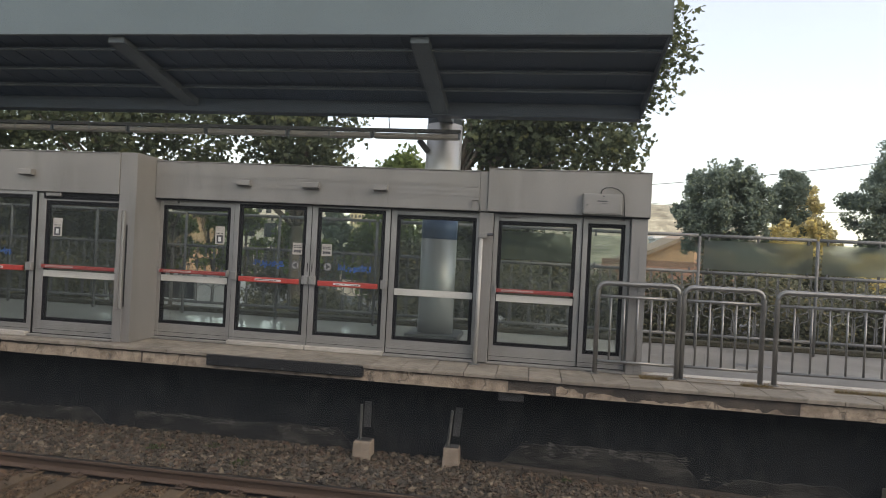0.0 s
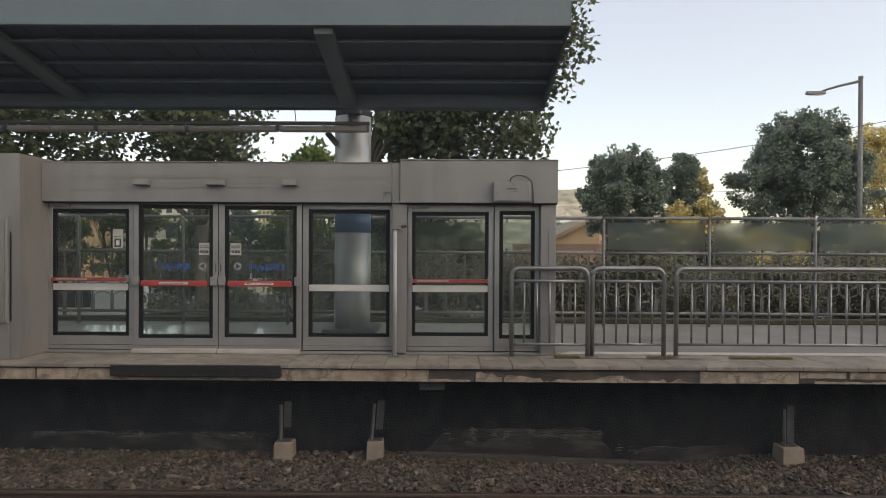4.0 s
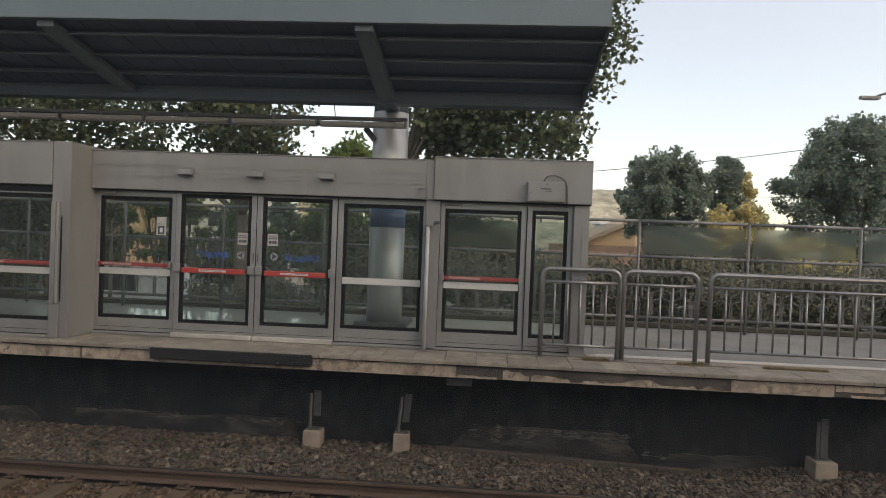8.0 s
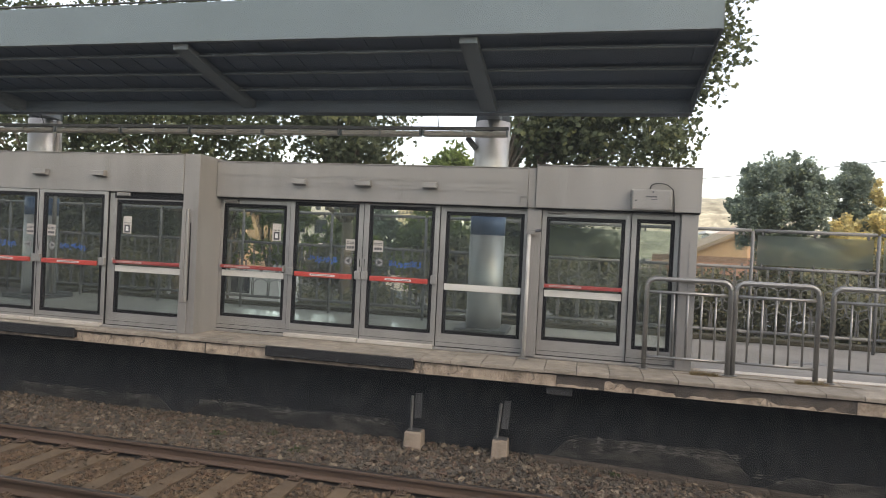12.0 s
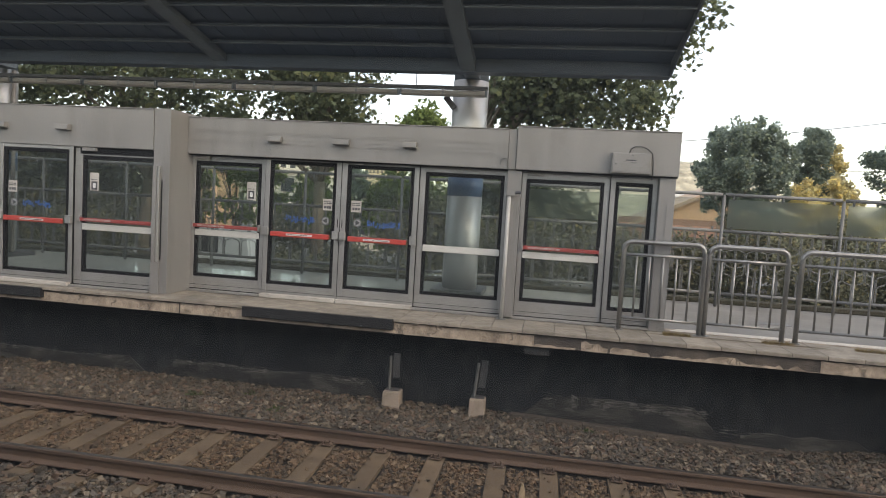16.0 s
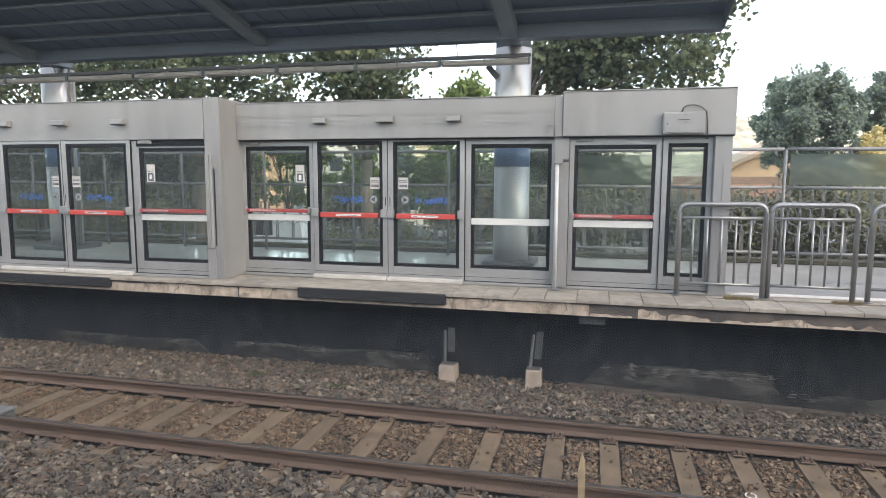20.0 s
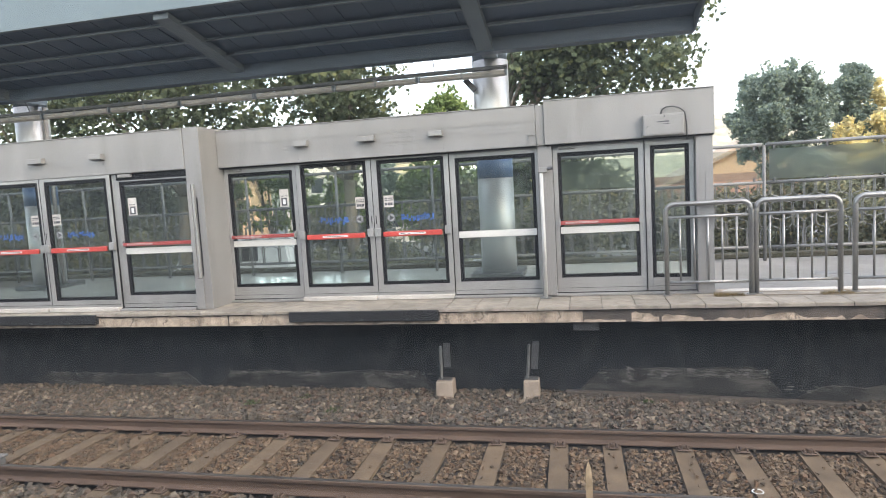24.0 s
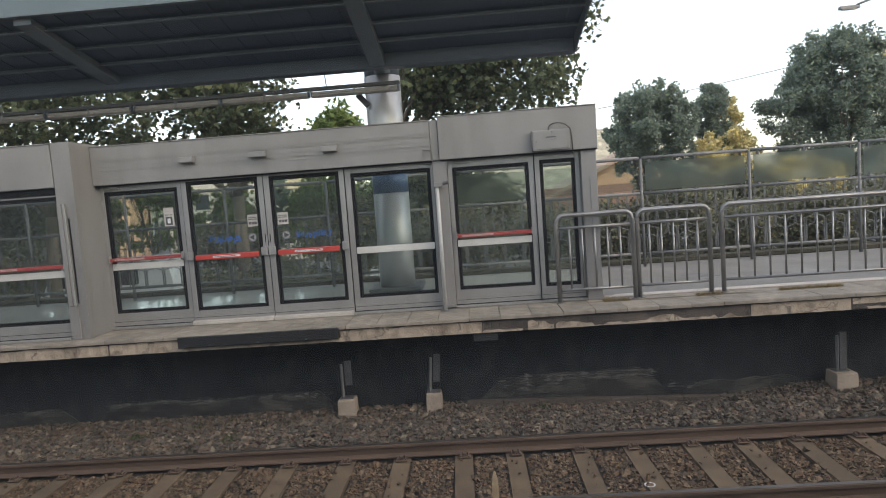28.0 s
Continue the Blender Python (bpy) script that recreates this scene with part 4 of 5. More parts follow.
for x in (-3.60, -1.40):
    for z in (2.14, 2.2):
        part("screw", tube([(x, 0.6549, z), (x, 0.651, z)], 0.008, 8), "ink", main_header, "dark screw head")
header(0.0, 2.155, 0.635, 1.05, 2.09, 2.67, (), (), "smooth grey metal header at the end of the screen doors")
header(-17.0, -5.195, 0.20, 0.60, 2.085, 2.665, ((-6.62, 0.21), (-7.70, 0.25), (-8.78, 0.21), (-12.0, 0.21)), (2.24, 2.45), "grey metal header over the forward screen doors")


def post(name, lo, hi, words, material="cladding"):
    p = thing(name, ((lo[0] + hi[0]) / 2, (lo[1] + hi[1]) / 2, 0), words, "post", "screen door posts")
    part("casing", box(lo, hi, 0.008, segments=2), material, p)
    return p


corner = post("screen_post", (-5.19, 0.215, 0.0), (-4.93, 0.98, 2.685), "wide pale grey corner pillar between two screen door sections")
part("channel", box((-5.165, 0.165, 0.47), (-5.105, 0.214, 1.86), 0.004), "cladding", corner, "vertical grey cover strip")
part("channel", box((-5.10, 0.175, 0.47), (-5.065, 0.214, 1.86), 0.004), "alu", corner)
part("slot", box((-5.05, 0.205, 0.5), (-5.035, 0.2145, 1.66), 0.0), "gasket", corner, "dark slot")
part("foot_block", box((-5.188, 0.19, 0.0), (-5.05, 0.214, 0.465), 0.004), "cladding", corner)
mid = post("screen_post", (-0.11, 0.70, 0.0), (0.09, 0.98, 2.085), "grey metal post between screen doors")
part("upper_casing", box((-0.112, 0.665, 2.088), (-0.003, 1.0, 2.635), 0.005), "cladding", mid)
end = post("screen_post", (1.93, 0.70, 0.0), (2.14, 1.0, 2.085), "grey metal end post of the screen doors")
part("cover_plate", box((2.04, 0.692, 0.02), (2.135, 0.699, 1.72), 0.002), "cladding", end)
post("screen_post", (-10.44, 0.24, 0.0), (-10.34, 0.5, 2.08), "grey metal post between screen doors")
for x0, x1, y in ((-4.925, 1.93, 0.70), (-11.6, -5.195, 0.16)):
    sill = thing("door_sill", ((x0 + x1) / 2, y, 0), "pale metal sill under the screen doors", "sill", kind="structure")
    part("strip", box((x0, y, 0.0), (x1, y + 0.3, 0.03), 0.006), "cladding", sill)

pole = thing("sensor_pole", (-0.06, 0.60, 0), "slim white pole with sensor bracket beside the screen doors", "pole")
part("shaft", tube([(-0.06, 0.60, 0.012), (-0.06, 0.60, 1.72)], 0.026, 12), "pole_paint", pole, smooth=True)
part("foot_plate", box((-0.13, 0.54, 0.0), (0.01, 0.66, 0.012), 0.003), "galv", pole)
part("bracket", box((-0.10, 0.56, 1.72), (0.02, 0.66, 1.79), 0.006), "cladding", pole)
part("sensor_head", tube([(0.02, 0.58, 1.765), (0.10, 0.575, 1.775)], 0.022, 10), "ink", pole, "small black sensor")
part("conduit", tube([(-0.10, 0.64, 2.08), (-0.10, 0.63, 2.2), (-0.12, 0.63, 2.235), (-0.20, 0.63, 2.24), (-0.215, 0.635, 2.22), (-0.215, 0.64, 2.13)], 0.009, 6), "galv", pole)

jbox = thing("junction_box", (1.52, 0.63, 2.1), "pale grey electrical junction box on the end header", "junction box")
part("case", box((1.267, 0.52, 2.10), (1.768, 0.634, 2.372), 0.01, segments=2), "cladding", jbox)
part("lid", box((1.285, 0.512, 2.118), (1.75, 0.5195, 2.354), 0.004), "cladding", jbox)
part("label_print", bars(1.42, 1.68, 0.5105, 2.26, 2.29, 1, 1, 4), "ink", jbox, "unreadable dark print")
part("label_print", bars(1.50, 1.60, 0.5105, 2.235, 2.25, 1, 1, 8), "ink", jbox)
for x, z in ((1.32, 2.22), (1.53, 2.34)):
    part("screw", tube([(x, 0.5115, z), (x, 0.506, z)], 0.012, 8), "ink", jbox)
cab = [(1.50, 0.60, 2.38), (1.51, 0.585, 2.43), (1.56, 0.58, 2.46), (1.64, 0.58, 2.465), (1.72, 0.58, 2.44), (1.79, 0.585, 2.38), (1.81, 0.60, 2.25), (1.815, 0.61, 2.1), (1.82, 0.66, 2.04)]
part("cable", tube(cab, 0.009, 6), "conduit", jbox, "looped grey cable", True)


# ---- railing beside the screen doors ----
def railing_panel(x0, x1, y, bars_n, posts=(True, True)):
    r = thing("railing", ((x0 + x1) / 2, y, 0), "stainless steel tube railing panel with rounded top corners", "railing", "railing along the platform edge")
    rad = 0.11
    path = [(x0, y, 0.0)] + arc((x0 + rad, y, 1.235 - rad - 0.03), rad, 180, 90, 6) + arc((x1 - rad, y, 1.235 - rad - 0.03), rad, 90, 0, 6) + [(x1, y, 0.0)]
    part("hoop", tube(path, 0.032, 12), "steel", r, smooth=True)
    part("upper_rail", tube([(x0 + 0.02, y, 1.03), (x1 - 0.02, y, 1.03)], 0.021, 8), "steel", r, smooth=True)
    part("lower_rail", tube([(x0 + 0.02, y, 0.172), (x1 - 0.02, y, 0.172)], 0.021, 8), "steel", r, smooth=True)
    me = bpy.data.meshes.new("bar")
    b = tube([(0, 0, 0.17), (0, 0, 1.03)], 0.014, 8)
    b.to_mesh(me)
    b.free()
    me.materials.append(M["steel"])
    for p in me.polygons:
        p.use_smooth = len(p.vertices) == 4
    for k in range(bars_n):
        piece("bar", me, (x0 + (x1 - x0) * (k + 1) / (bars_n + 1), y, 0), r)
    for x in (x0, x1):
        part("foot_plate", tube([(x, y, 0.0), (x, y, 0.012)], 0.06, 12), "steel", r)
    return r


railing_panel(1.53, 2.565, 0.62, 5)
railing_panel(2.635, 3.61, 0.66, 5)
railing_panel(3.785, 8.0, 0.68, 19)
railing_panel(8.15, 12.0, 0.68, 18)
part("drain_cover", box((3.80, 2.16, 0.0005), (4.30, 2.42, 0.006), 0.002), "galv", platform, "dark metal drain cover")
part("ribbed_strip", box((2.2, 0.80, -0.03), (RIGHT, 1.0, 0.004), 0.002), "paint", platform, "worn beige ribbed warning strip")
rib = bpy.data.meshes.new("rib")
b = box((-0.009, -0.12, 0), (0.009, 0.12, 0.008), 0)
b.to_mesh(rib)
b.free()
rib.materials.append(M["rib_white"])
for k in range(150):
    piece("rib", rib, (2.32 + k * 0.04, 0.90, 0.004), platform, (0, 0, radians(-38)))


# ---- canopy, columns, lights ----
CAN_R = 2.17
FRONT, REAR = (0.0, 4.30), (2.12, 3.90)


def on_canopy(y):
    return FRONT[1] + (REAR[1] - FRONT[1]) * (y - FRONT[0]) / (REAR[0] - FRONT[0])


canopy = thing("platform_canopy", (-9, 1.2, 3.7), "dark metal platform canopy with grey-green fascia and slim purlins", "canopy")
part("sheet", prism([(0.02, on_canopy(0.02)), (2.3, on_canopy(2.3)), (2.3, on_canopy(2.3) + 0.05), (0.02, on_canopy(0.02) + 0.05)], LEFT, CAN_R - 0.01), "canopy", canopy, "dark corrugated underside, tinted blue for a veil of reflections")
corr = bpy.data.meshes.new("seam")
b = prism([(0.05, on_canopy(0.05) - 0.012), (2.2, on_canopy(2.2) - 0.012), (2.2, on_canopy(2.2) - 0.0005), (0.05, on_canopy(0.05) - 0.0005)], -0.02, 0.02)
b.to_mesh(corr)
b.free()
corr.materials.append(M["canopy"])
for k in range(40):
    piece("seam", corr, (CAN_R - 0.2 - k * 0.4, 0, 0), canopy)
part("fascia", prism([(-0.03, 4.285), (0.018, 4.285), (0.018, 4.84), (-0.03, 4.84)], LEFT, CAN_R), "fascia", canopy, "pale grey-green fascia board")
part("drip_edge", prism([(-0.045, 4.27), (0.03, 4.27), (0.03, 4.284), (-0.045, 4.284)], LEFT, CAN_R), "canopy_beam", canopy)
part("end_cheek", prism([(-0.03, 4.27), (2.06, 3.70), (2.32, 3.70), (2.32, 4.5), (-0.03, 4.84)], CAN_R + 0.0005, CAN_R + 0.022), "canopy_beam", canopy, "end plate of the canopy")
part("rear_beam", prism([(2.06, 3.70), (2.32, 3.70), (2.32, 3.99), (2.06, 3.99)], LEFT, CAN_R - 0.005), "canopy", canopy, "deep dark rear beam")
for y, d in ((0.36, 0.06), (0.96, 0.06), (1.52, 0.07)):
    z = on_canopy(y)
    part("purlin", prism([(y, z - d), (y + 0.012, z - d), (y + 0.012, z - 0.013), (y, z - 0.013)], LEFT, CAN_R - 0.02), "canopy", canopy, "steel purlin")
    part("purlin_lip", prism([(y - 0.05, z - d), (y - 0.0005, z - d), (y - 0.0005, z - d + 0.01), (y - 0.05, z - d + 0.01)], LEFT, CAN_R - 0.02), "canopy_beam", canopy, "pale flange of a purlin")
COLS = (-1.0, -10.5, -19.7)
for k in range(6):
    x = -0.94 - 4.6 * k if k % 2 == 0 else -0.94 - 4.3 * k
    low = [(2.05, 3.72), (2.9, 3.72), (2.9, 3.95)] if k % 2 == 0 else [(2.05, 3.78)]
    part("bracket_beam", prism([(0.05, on_canopy(0.05) - 0.10)] + low + [(2.05, on_canopy(2.05) - 0.014), (0.05, on_canopy(0.05) - 0.014)], x - 0.12, x + 0.12), "canopy_beam", canopy, "tapered steel bracket beam")
for x in COLS:
    c = thing("platform_column", (x, 3.0, 0), "round silver platform column with dark blue band", "column", "platform columns")
    segs = 40
    for nm, z0, z1, r, mt in (("shaft", 0.0, 1.72, 0.31, "column"), ("band", 1.7205, 2.09, 0.312, "blue_band"), ("upper_shaft", 2.0905, 3.715, 0.31, "column"), ("head", 3.7155, 4.1, 0.3, "canopy_beam")):
        bm = bmesh.new()
        bmesh.ops.create_cone(bm, cap_ends=True, segments=segs, radius1=r, radius2=r, depth=z1 - z0, matrix=Matrix.Translation((x, 3.0, (z0 + z1) / 2)))
        part(nm, bm, mt, c, "dark blue painted band" if nm == "band" else "", True)
    if x < -5:
        part("downpipe", tube([(x + 0.37, 2.95, 0.0), (x + 0.37, 2.95, 3.7)], 0.04, 10), "light_case", c, "dull beige downpipe beside the shaft", True)
    part("plinth", box((x - 0.45, 2.55, 0.0), (x + 0.45, 3.45, 0.09), 0.01), "dark_galv", c, "dark grey plinth")

tray = thing("cable_tray", (-8, 2.4, 3.5), "long dark conduit hung below the canopy carrying tube lights", "conduit")
part("channel", box((-18.0, 2.36, 3.475), (-0.64, 2.45, 3.53), 0.004), "conduit", tray)
part("strut", box((-0.05, -0.04, 0.0), (0.05, 0.04, 0.26), 0.004), "conduit", tray, "slanting dark strut").matrix_basis = Matrix.Translation((-1.24, 2.78, 3.22)) @ Matrix.Rotation(radians(-40), 4, "Y")
for k in range(9):
    x = -1.85 - k * 2.02
    part("hanger", tube([(x, 2.40, 3.53), (x, 2.30, 3.72)], 0.008, 6), "conduit", tray)
for k in range(12):
    x1 = -0.65 - k * 1.495
    x0 = x1 - 1.465
    l = thing("tube_light", ((x0 + x1) / 2, 2.4, 3.37), "unlit tube light in a dusty beige case under the conduit", "tube light", "tube lights under the canopy")
    part("case", prism([(2.32, 3.385), (2.345, 3.362), (2.445, 3.362), (2.47, 3.385), (2.47, 3.43), (2.45, 3.45), (2.34, 3.45), (2.32, 3.43)], x0 + 0.03, x1 - 0.03), "light_case", l)
    for xe in (x0, x1 - 0.029):
        part("end_cap", box((xe, 2.325, 3.366), (xe + 0.029, 2.465, 3.474), 0.01), "canopy_beam", l)
    part("clip", box(((x0 + x1) / 2 - 0.02, 2.312, 3.366), ((x0 + x1) / 2 + 0.02, 2.3195, 3.474), 0.001), "galv", l)


# ---- fence at the back of the platform ----
FY = 3.9
PITCH = 1.98


def shared(name, bm, material):
    me = bpy.data.meshes.new(name)
    bm.to_mesh(me)
    bm.free()
    me.materials.append(M[material])
    return me


P = PITCH / 11


def flared(side, flares, foot):
    """One bar of a pair: it runs down beside its twin and swells out to the next pair at each flare."""
    p = [(0.0125, 1.352)]
    for z in flares:
        p += [(0.0125, z + 0.12), (0.017, z + 0.085), (0.05, z + 0.062), (0.11, z + 0.048), (0.145, z + 0.028), (0.155, z), (0.145, z - 0.028), (0.11, z - 0.048), (0.05, z - 0.062), (0.017, z - 0.085), (0.0125, z - 0.12)]
    if foot:
        p += [(0.0125, 0.66), (0.017, 0.62), (0.05, 0.596), (0.11, 0.58), (0.146, 0.555), (0.156, 0.51), (0.156, 0.262)]
    else:
        p += [(0.0125, 0.262)]
    return shared("scroll_bar", tube([(side * x, 0, z) for x, z in p], 0.0085, 5), "fence_steel")


upper_pair = [flared(side, (1.08,), True) for side in (-1, 1)]
lower_pair = [flared(side, (0.79,), False) for side in (-1, 1)]
tie_me = shared("clamp", box((-0.016, -0.022, -0.04), (0.016, 0.022, 0.04), 0.003), "dark_galv")


def fence_panel(x0, oval=True):
    f = thing("fence_panel", (x0 + PITCH / 2, FY, 0), "grey steel fence panel with scrollwork and a glazed upper screen", "fence", "fence along the back of the platform")
    x1 = x0 + PITCH
    part("post", tube([(x0, FY, 0.0), (x0, FY, 2.02)], 0.029, 10), "fence_steel", f, smooth=True)
    for nm, z, r in (("top_rail", 2.03, 0.03), ("middle_rail", 1.375, 0.028), ("bottom_rail", 0.245, 0.028)):
        part(nm, tube([(x0 + 0.03, FY, z), (x1 - 0.03, FY, z)], r, 8), "fence_steel", f, smooth=True)
    s = part("screen", box((x0 + 0.08, FY - 0.004, 1.43), (x1 - 0.08, FY + 0.004, 1.95), 0), "screen" if x0 > 3.0 or -1.0 < x0 < 0.0 else "clear", f, "dusty frosted screen" if x0 > 3.0 or -1.0 < x0 < 0.0 else "clear upper screen")
    s.visible_shadow = False
    for k in range(3):
        for z in (1.415, 1.975):
            piece("clamp", tie_me, (x0 + 0.16 + (PITCH - 0.32) * k / 2, FY, z), f)
    for k in range(11):
        for me in (lower_pair if k % 2 else upper_pair):
            piece("scroll_bar", me, (x0 + P * (k + 0.5), FY, 0), f)


for k in range(-9, 5):
    fence_panel(3.583 + k * PITCH)


# ---- trees and shrubs ----
LEAF_BIG = np.array([(0, 0, 0), (0.10, -0.06, 0), (0.42, -0.05, 0.03), (0.34, 0.2, 0.02), (0.48, 0.46, -0.02), (0.26, 0.48, 0.03), (0.0, 0.82, -0.04),
                     (-0.26, 0.48, 0.03), (-0.48, 0.46, -0.02), (-0.34, 0.2, 0.02), (-0.42, -0.05, 0.03), (-0.10, -0.06, 0)])
FACE_BIG = np.array([(0, i, i + 1) for i in range(1, 11)])
LEAF_MID = np.array([(0, -0.1, 0), (0.45, 0.0, 0.03), (0.3, 0.4, -0.02), (0.0, 0.75, 0.03), (-0.3, 0.4, -0.02), (-0.45, 0.0, 0.03)])
FACE_MID = np.array([(0, i, i + 1) for i in range(1, 5)])
LEAF_SMALL = np.array([(0, -0.4, 0), (0.32, 0.0, 0.06), (0, 0.5, 0), (-0.32, 0.0, 0.06)])
FACE_SMALL = np.array([(0, 1, 2), (0, 2, 3)])


def leaves(points, size, rng, big=True, droop=0.3, wild=0.75):
    lv, lf = {2: (LEAF_MID, FACE_MID), True: (LEAF_BIG, FACE_BIG), False: (LEAF_SMALL, FACE_SMALL)}[big]
    n = len(points)
    nrm = rng.normal(size=(n, 3)) * wild
    nrm[:, 2] += 0.55
    nrm[:, 1] -= 0.35
    nrm /= np.linalg.norm(nrm, axis=1)[:, None]
    d = rng.normal(size=(n, 3))
    d[:, 2] -= droop * 2
    t = d - (d * nrm).sum(1)[:, None] * nrm
    t /= np.linalg.norm(t, axis=1)[:, None]
    s = np.cross(t, nrm)
    sz = size * rng.uniform(0.6, 1.25, n)
    v = (lv[None, :, 0, None] * s[:, None] + lv[None, :, 1, None] * t[:, None] + lv[None, :, 2, None] * nrm[:, None]) * sz[:, None, None] + points[:, None]
    f = lf[None] + (np.arange(n) * len(lv))[:, None, None]
    return v.reshape(-1, 3).tolist(), f.reshape(-1, 3).tolist()


def tree(x, y, base, lobes, clumps, per, size, seed, words, leaf="leaf_plane", big=True, spread=0.3, trunk=0.16, group="", shrub=False, knobs=0):
    """lobes: ellipsoids (centre, radii, weight) that bound the crown; leaves grow in clumps at the ends of limbs."""
    rng = np.random.default_rng(seed)
    t = thing("shrub" if shrub else "tree", (x, y, base), words, "shrub" if shrub else "tree", group)
    masses = list(lobes)
    for k in range(knobs):
        c, r, share = lobes[rng.choice(len(lobes), p=np.array([l[2] for l in lobes]) / sum(l[2] for l in lobes))]
        d = rng.normal(size=3)
        d[2] = abs(d[2]) + 0.3 if rng.random() < 0.55 else d[2]
        d /= np.linalg.norm(d)
        b = rng.uniform(0.07, 0.19) * min(r)
        masses.append((np.array(c) + d * np.array(r) * rng.uniform(0.86, 1.12), (b, b, b * rng.uniform(1.2, 2.6)), 2.6 * sum(l[2] for l in lobes) / knobs))
    w = np.array([l[2] for l in masses], float)
    pick = rng.choice(len(masses), clumps, p=w / w.sum())
    c = np.array([masses[i][0] for i in pick], float)
    r = np.array([masses[i][1] for i in pick], float)
    d = rng.normal(size=(clumps, 3))
    d /= np.linalg.norm(d, axis=1)[:, None]
    cen = c + d * r * (rng.random(clumps) ** 0.42)[:, None]
    pts = (cen[:, None] + rng.normal(size=(clumps, per, 3)).clip(-1.5, 1.5) * spread * np.array([1, 1, 0.9 if knobs else 0.75])).reshape(-1, 3)
    v, f = leaves(pts, size, rng, big, wild=0.55 if shrub else 0.75)
    raw("crown", v, f, leaf, t, "broad leaves in uneven clumps")
    top = max(l[0][2] for l in lobes)
    bm = bmesh.new()
    low = min(l[0][2] - l[1][2] for l in lobes)
    fork = base + (low - base) * 0.85 if not shrub else base + 0.1
    fork = max(fork, base + 0.15)
    tube([(x, y, base - 0.1), (x + rng.normal() * 0.05, y, (base + fork) / 2), (x, y, fork)], trunk, 9, bm, taper=trunk * 0.75)
    part("trunk", bm, "bark", t, "mottled bark trunk", True)
    bm = bmesh.new()
    count = 5 if shrub else 14
    for i in range(count):
        e = Vector(cen[i * (clumps // count)])
        s0 = Vector((x, y, fork - 0.05))
        m1 = s0.lerp(e, 0.45) + Vector((0, 0, 0.08 * (e - s0).length))
        tube([s0, m1, e], trunk * 0.42, 5, bm, taper=0.012)
        if not shrub:
            part("limb", bm, "bark", t, "", True)
            bm = bmesh.new()
    if shrub:
        part("stem", bm, "bark", t, "", True)
    else:
        bm.free()
    return t


tree(-9.6, 8.8, -1.55, (((-8.9, 8.6, 2.95), (1.3, 0.7, 0.55), 1),), 34, 50, 0.16, 58, "young plane tree with a low spreading crown behind the platform", trunk=0.05, knobs=10)
PLANE = "large plane tree with broad green leaves behind the platform"
tree(-1.75, 8.2, -1.55, (((-0.55, 8.1, 4.3), (0.65, 1.0, 1.3), 1.0), ((0.45, 8.0, 5.1), (1.2, 1.6, 1.7), 3), ((1.75, 7.6, 4.9), (1.35, 1.5, 1.9), 3.2), ((0.2, 7.8, 8.0), (2.6, 1.6, 1.2), 2.6), ((3.15, 7.2, 6.5), (0.72, 0.8, 1.4), 1.5)), 265, 60, 0.145, 11, PLANE, trunk=0.2, group="plane trees behind the platform")
tree(-5.6, 8.0, -1.55, (((-5.5, 7.8, 4.4), (1.4, 1.5, 1.7), 3), ((-7.0, 7.6, 4.7), (1.9, 1.5, 2.1), 3), ((-6.0, 7.8, 6.4), (2.2, 1.6, 1.4), 1.5), ((-6.3, 7.8, 8.4), (2.3, 1.6, 1.3), 2)), 170, 70, 0.14, 12, PLANE, trunk=0.2, group="plane trees behind the platform")
tree(-10.6, 8.0, -1.55, (((-9.6, 7.8, 4.4), (1.9, 1.5, 1.8), 3), ((-11.8, 7.6, 4.5), (2.0, 1.5, 2.1), 3), ((-10.5, 7.8, 6.4), (2.8, 1.6, 1.4), 1.5), ((-10.6, 7.8, 8.7), (2.9, 1.6, 1.4), 2.6)), 195, 70, 0.14, 13, PLANE, trunk=0.2, group="plane trees behind the platform")
tree(-15.6, 8.0, -1.55, (((-14.2, 7.8, 4.4), (2.2, 1.5, 1.9), 3), ((-16.8, 7.6, 4.5), (2.2, 1.5, 2.1), 3), ((-15.5, 7.8, 6.4), (2.8, 1.6, 1.4), 1.5), ((-15.8, 7.8, 8.6), (2.9, 1.6, 1.3), 1.6)), 180, 70, 0.145, 14, PLANE, trunk=0.2, group="plane trees behind the platform")
tree(-20.8, 8.2, -1.55, (((-20.0, 7.8, 4.4), (2.3, 1.5, 1.9), 3), ((-21.5, 7.8, 6.0), (2.6, 1.6, 2.0), 2)), 110, 66, 0.16, 15, PLANE, trunk=0.2, group="plane trees behind the platform")
FAR = "rounded dark green tree across the yard"
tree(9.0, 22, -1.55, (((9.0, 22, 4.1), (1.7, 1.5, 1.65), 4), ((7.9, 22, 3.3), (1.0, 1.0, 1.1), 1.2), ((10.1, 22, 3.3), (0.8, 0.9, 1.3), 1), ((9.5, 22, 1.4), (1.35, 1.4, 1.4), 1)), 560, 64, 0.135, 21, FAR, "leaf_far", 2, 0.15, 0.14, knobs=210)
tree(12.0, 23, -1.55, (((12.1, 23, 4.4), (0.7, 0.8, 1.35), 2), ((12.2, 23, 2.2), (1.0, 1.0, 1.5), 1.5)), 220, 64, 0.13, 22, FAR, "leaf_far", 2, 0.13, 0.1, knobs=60)
